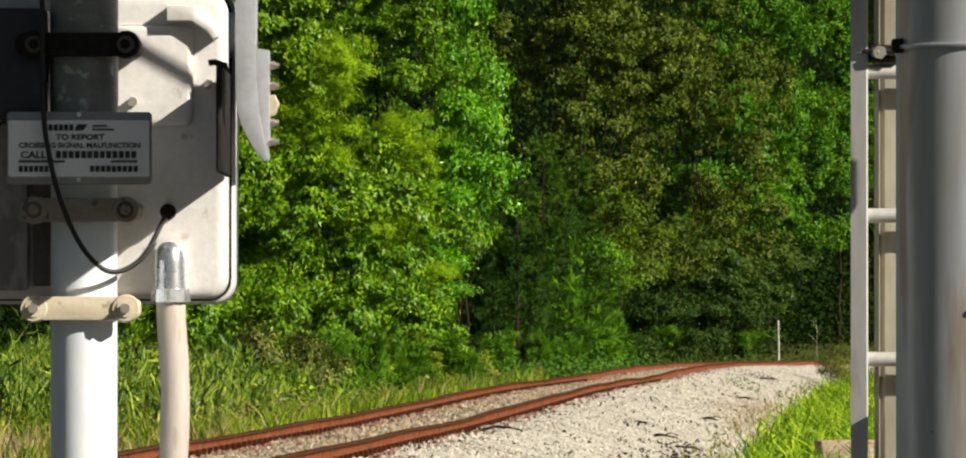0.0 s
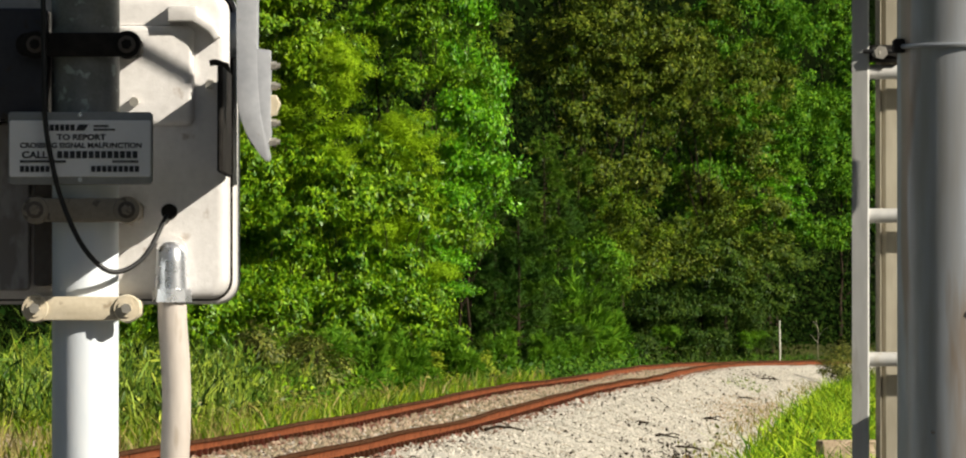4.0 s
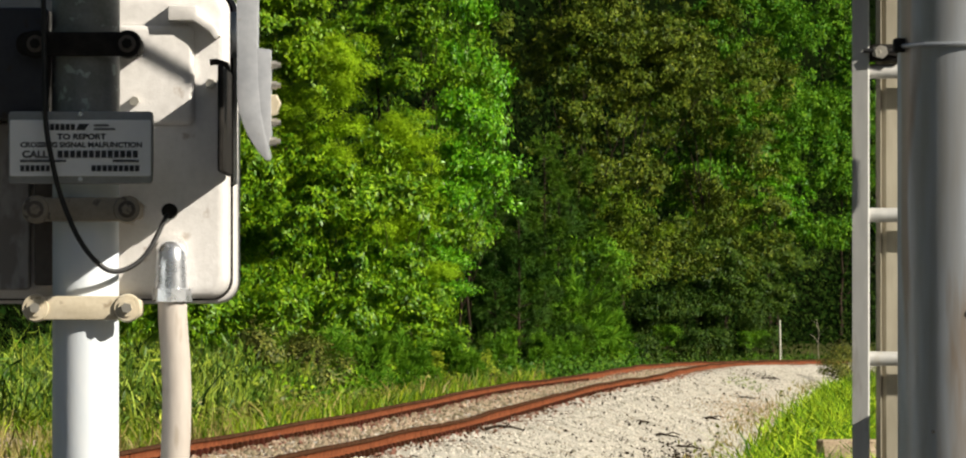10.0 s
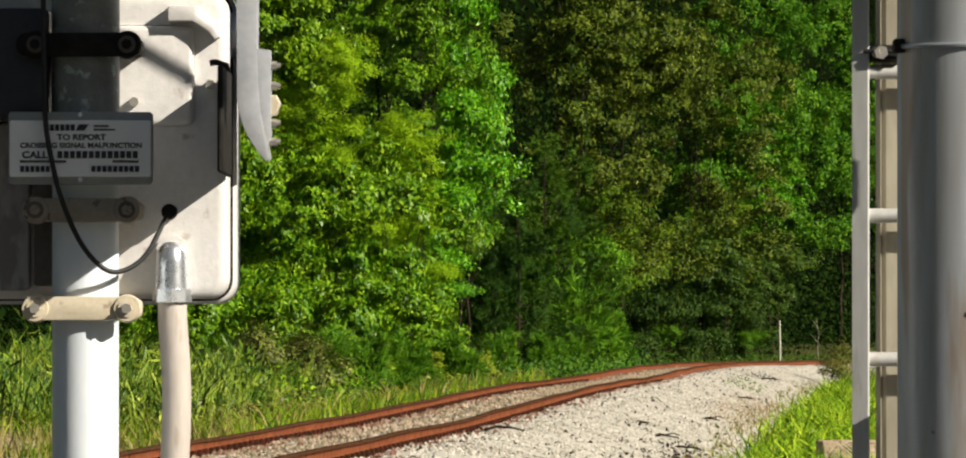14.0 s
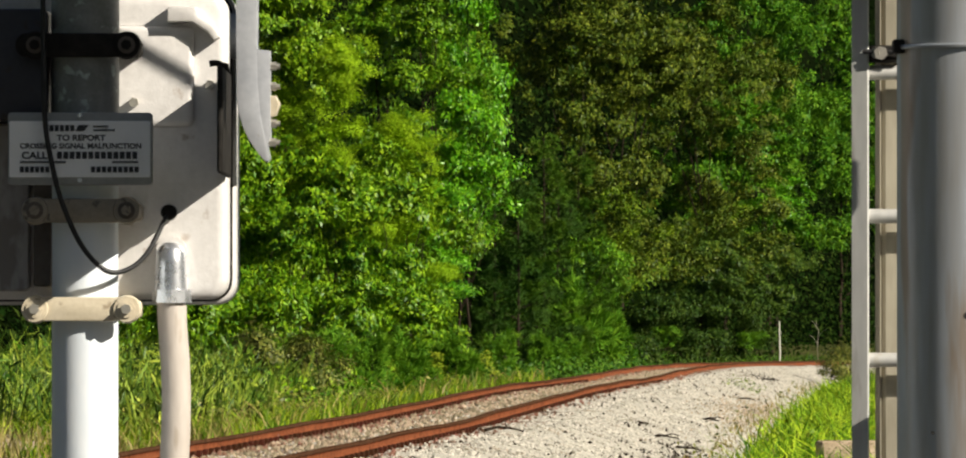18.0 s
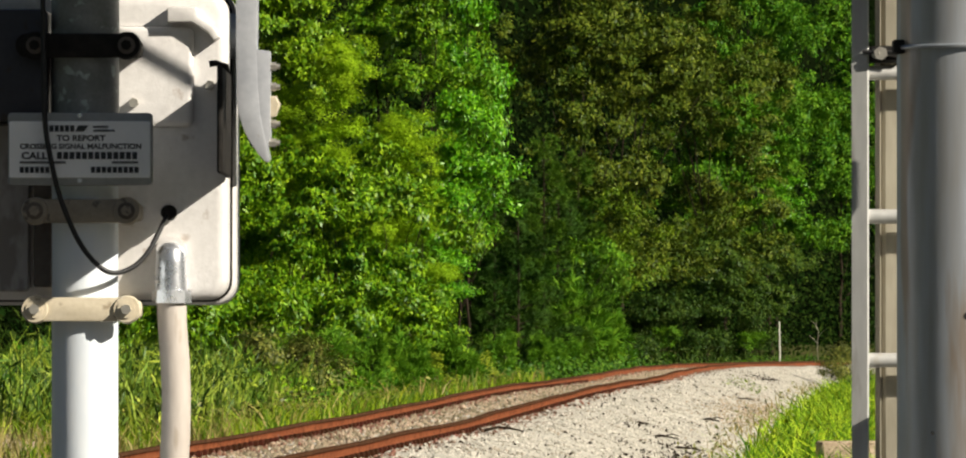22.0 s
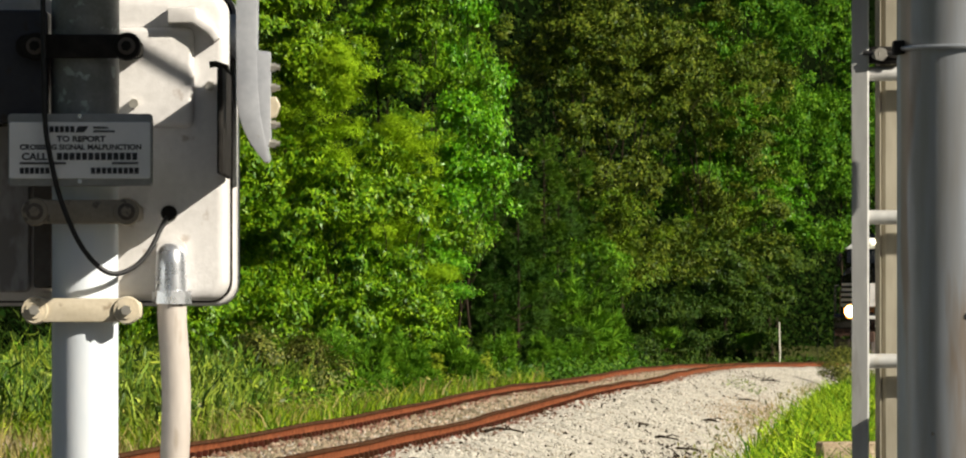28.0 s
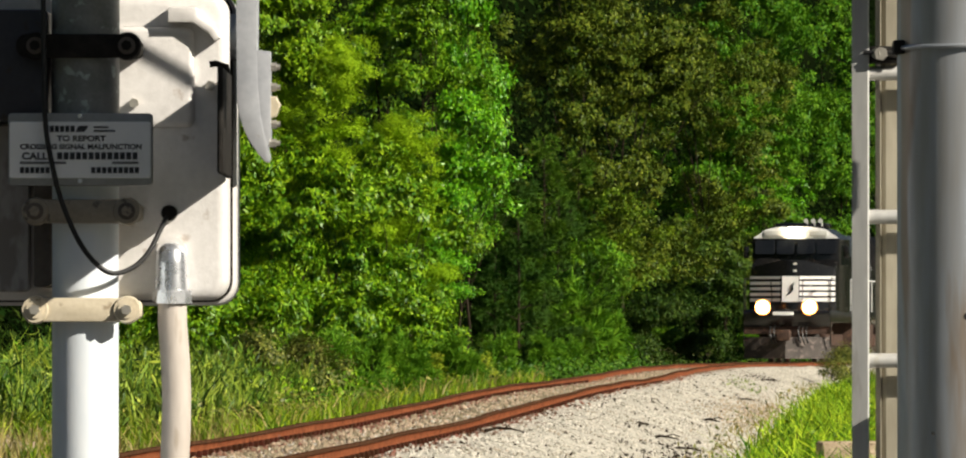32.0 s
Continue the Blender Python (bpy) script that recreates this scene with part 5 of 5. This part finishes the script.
        tube(bm, [(sx * 1.44, 6.2, 2.85), (sx * 1.44, 21.2, 2.85)], 0.02, 8)
        hr = part("handrail", bm, M_WHITE, loco)
        for i in range(11):
            bm = bmesh.new()
            tube(bm, [(sx * 1.44, 6.25 + i * 1.49, 1.75), (sx * 1.44, 6.25 + i * 1.49, 2.85)], 0.018, 6)
            part("stanchion", bm, M_WHITE, hr)
    bm = bmesh.new()
    tube(bm, [(-1.42, 0.4, 1.78), (-1.42, 0.38, 2.8), (-0.55, 0.36, 2.8), (-0.5, 0.36, 1.78)], 0.02, 8)
    part("front_rail", bm, M_BLACK, loco)
    bm = bmesh.new()
    tube(bm, [(1.42, 0.4, 1.78), (1.42, 0.38, 2.8), (0.55, 0.36, 2.8), (0.5, 0.36, 1.78)], 0.02, 8)
    part("front_rail", bm, M_BLACK, loco)
    # fuel tank and trucks
    bm = bmesh.new()
    extrude(bm, [(-1.35, 0.5), (-1.1, 0.3), (1.1, 0.3), (1.35, 0.5), (1.4, 1.35), (-1.4, 1.35)], "y", 8.3, 13.2, 0.04)
    part("fuel_tank", bm, M_GRIME, loco)
    wheel = None
    for ty in (4.0, 17.6):
        bm = bmesh.new()
        for sx in (-1, 1):
            box(bm, sx * 1.05 - 0.09, sx * 1.05 + 0.09, ty - 2.4, ty + 2.4, 0.55, 0.95, 0.04)
        box(bm, -1.0, 1.0, ty - 0.4, ty + 0.4, 0.7, 1.3, 0.04)
        truck = part("truck", bm, M_GRIME, loco)
        for ay in (-1.95, 0.0, 1.95):
            for sx in (-1, 1):
                if wheel is None:
                    bm = bmesh.new()
                    tube(bm, [(-0.07, 0, 0), (0.07, 0, 0)], 0.53, 28)
                    tube(bm, [(-0.1, 0, 0), (-0.07, 0, 0)], 0.56, 28)
                    tube(bm, [(0.07, 0, 0), (0.22, 0, 0)], 0.16, 16)
                    wheel = mesh_of("wheel", bm, M_STEEL)
                wo = new("wheel", wheel)
                wo.parent = truck
                wo.matrix_basis = pose(sx * 0.76, ty + ay, 0.53, 0, 0, 0 if sx > 0 else 180)
    return loco


LOCO = locomotive()

# ties and plates under the rails, where the camera sees them best
bm = bmesh.new()
box(bm, -1.3, 1.3, -0.115, 0.115, -0.30, -0.155, 0.012, 1)
tie_me = mesh_of("tie", bm, M_TIE)
bm = bmesh.new()
box(bm, -0.18, 0.18, -0.1, 0.1, -0.176, -0.148, 0.004, 1)
for kx, ky in ((-0.09, -0.06), (0.09, 0.06), (-0.09, 0.06), (0.09, -0.06)):
    box(bm, kx - 0.02, kx + 0.02, ky - 0.02, ky + 0.02, -0.16, -0.085, 0.004, 1)
plate_me = mesh_of("tie_plate", bm, M_PLATE)
for i in range(150):
    s = 56 + i * 0.54
    p = track_at(np.array([s]))[0]
    m = pose(p[0], p[1], p[2], 0, 0, -math.degrees(heading(s)) + random.uniform(-1, 1))
    tie = new("tie", tie_me)
    tie.parent = railway
    tie.matrix_basis = m
    for side in (-1, 1):
        pl = new("tie_plate", plate_me)
        pl.parent = tie
        pl.matrix_basis = pose(side * 0.7535, 0, 0.002)


# ---- small things beside the track ----
def concrete_block():
    g = ground_z(np.array([4.25]), np.array([80.0]))[0]
    blk = thing("concrete_block", "weathered concrete block half hidden in the grass", "concrete block", pose(4.3, 80, g + 0.02, 0, 0, 6))
    bm = bmesh.new()
    box(bm, -0.34, 0.5, -0.2, 0.2, -0.1, 0.36, 0.035, 3)
    bmesh.ops.subdivide_edges(bm, edges=list(bm.edges), cuts=3)
    rng = random.Random(4)
    for v in bm.verts:
        v.co += Vector((rng.uniform(-1, 1), rng.uniform(-1, 1), rng.uniform(-1, 1))) * 0.008
    part("body", bm, M_CONCRETE, blk)
    return blk


def stake():
    x, y = 10.95, 250.0
    g = ground_z(np.array([x]), np.array([y]))[0]
    st = thing("marker_stake", "thin pale wooden marker stake beside the track", "stake", pose(x, y, g))
    bm = bmesh.new()
    tube(bm, [(0, 0, 0), (0.02, 0, 0.8), (0.0, 0, 2.0)], 0.035, 8, 0.028)
    part("shaft", bm, M_STAKE, st)


def stick(s, u, length, turn):
    """A dead branch lying on the ballast."""
    p = track_at(np.array([s]), u)[0]
    z = p[2] + float(ballast_z(s, u)) + 0.06
    st = thing("dead_branch", "dark dead branch lying on the pale ballast", "branch", pose(p[0], p[1], z, 0, 0, turn), group="dead branches on the ballast")
    h = length / 2
    bm = bmesh.new()
    tube(bm, [(-h, 0, 0), (-h * 0.3, 0.05, 0.03), (h * 0.3, -0.03, 0.02), (h, 0.06, -0.01)], 0.02, 7, 0.008)
    part("stem", bm, M_BARK, st)
    bm = bmesh.new()
    tube(bm, [(0, 0, 0.02), (h * 0.4, 0.12, 0.05), (h * 0.7, 0.2, 0.02)], 0.011, 6, 0.005)
    part("twig", bm, M_BARK, st)


concrete_block()
stake()
for row in ((75, 1.25, 0.45, 20), (88, 2.55, 0.4, -30), (91, 2.2, 0.3, 60), (86, 2.9, 0.45, 10), (104, 2.7, 0.35, -50), (133, 2.6, 0.5, 30), (170, 2.3, 0.6, -20)):
    stick(*row)


# dark bits of bark and twig among the stones, thickest along the bank
n = 1100
# the cluster round 176 m stands in for shade in a hollow of the shoulder
ls = np.concatenate([RNG.uniform(60, 165, n), RNG.normal(83, 3.0, 420), RNG.normal(176, 5.0, 420)])
lu = np.concatenate([RNG.uniform(0.95, 3.5, n), RNG.normal(3.0, 0.25, 420), 2.0 + RNG.normal(0, 0.28, 420)])
stones("bark_litter_and_shade", ls, lu, RNG.uniform(0.02, 0.055, len(ls)), M_BARK, "dark bits of bark and twig among the ballast stones, some standing in for shade")


def dead_sapling(x, y, height, turn):
    """A thin bleached stem with a few bare twigs."""
    g = ground_z(np.array([x]), np.array([y]))[0]
    st = thing("dead_sapling", "thin bleached dead sapling before the dark wood", "sapling", pose(x, y, g, 0, 0, turn), group="dead saplings")
    bm = bmesh.new()
    tube(bm, [(0, 0, -0.1), (0.06, 0, height * 0.4), (0.02, 0, height * 0.75), (0.12, 0, height)], 0.014, 7, 0.006)
    part("stem", bm, M_TWIG, st)
    for k, (a, b) in enumerate(((0.5, 0.35), (0.65, -0.4), (0.8, 0.25))):
        bm = bmesh.new()
        tube(bm, [(0.04, 0, height * a), (b * 0.6, 0.1, height * a + 0.25), (b, 0.15, height * a + 0.35)], 0.010, 6, 0.005)
        part("twig", bm, M_TWIG, st)


for row in ((13.5, 272, 1.9, 160), (3.2, 213, 3.0, 60)):
    dead_sapling(*row)

# bare gravel where the verge meets the road
n = 9000
p = track_at(RNG.uniform(62, 90, n), 0)
gxy = np.stack([p[:, 0] + RNG.uniform(-9.5, -3.4, n), p[:, 1]], 1)
gc = np.stack([gxy[:, 0], gxy[:, 1], ground_z(gxy[:, 0], gxy[:, 1]) + 0.02], 1)
o = np.array([(1, 0, -0.3), (0, 1, -0.3), (-1, 0, -0.3), (0, -1, -0.3), (0, 0, 0.8)], float)
gs = RNG.uniform(0.03, 0.09, n)
gv = gc[:, None, :] + o[None] * gs[:, None, None] * RNG.uniform(0.3, 0.75, (n, 5, 1))
gf = np.array([(0, 1, 4), (1, 2, 4), (2, 3, 4), (3, 0, 4)])
gq = (np.arange(n)[:, None, None] * 5 + gf[None]).reshape(-1, 3)
tagged(new("verge_gravel", sheet("verge_gravel", gv.reshape(-1, 3), gq, M_TANSTONE, smooth=False)), "tan gravel scattered on the bare verge", "gravel", kind="stuff")


# ---- what moves ----
def loco_pose(front):
    a, b = track_at(np.array([front + 4.0]))[0], track_at(np.array([front + 17.6]))[0]
    d = Vector(b - a)
    d.normalize()
    yaw = -math.degrees(math.atan2(d.x, d.y))
    at = Vector(a) - d * 4.0
    return pose(at.x, at.y, at.z, math.degrees(math.asin(d.z)), 0, yaw)


def motions():
    rows = [(t, loco_pose(229.8 + 5.88 * (32.0 - t))) for t in (0, 4, 8, 12, 16, 20, 23, 25, 26, 27, 27.5, 28, 28.5, 29, 29.5, 30, 30.5, 31, 31.5, 32)]
    walk(LOCO, rows)


motions()
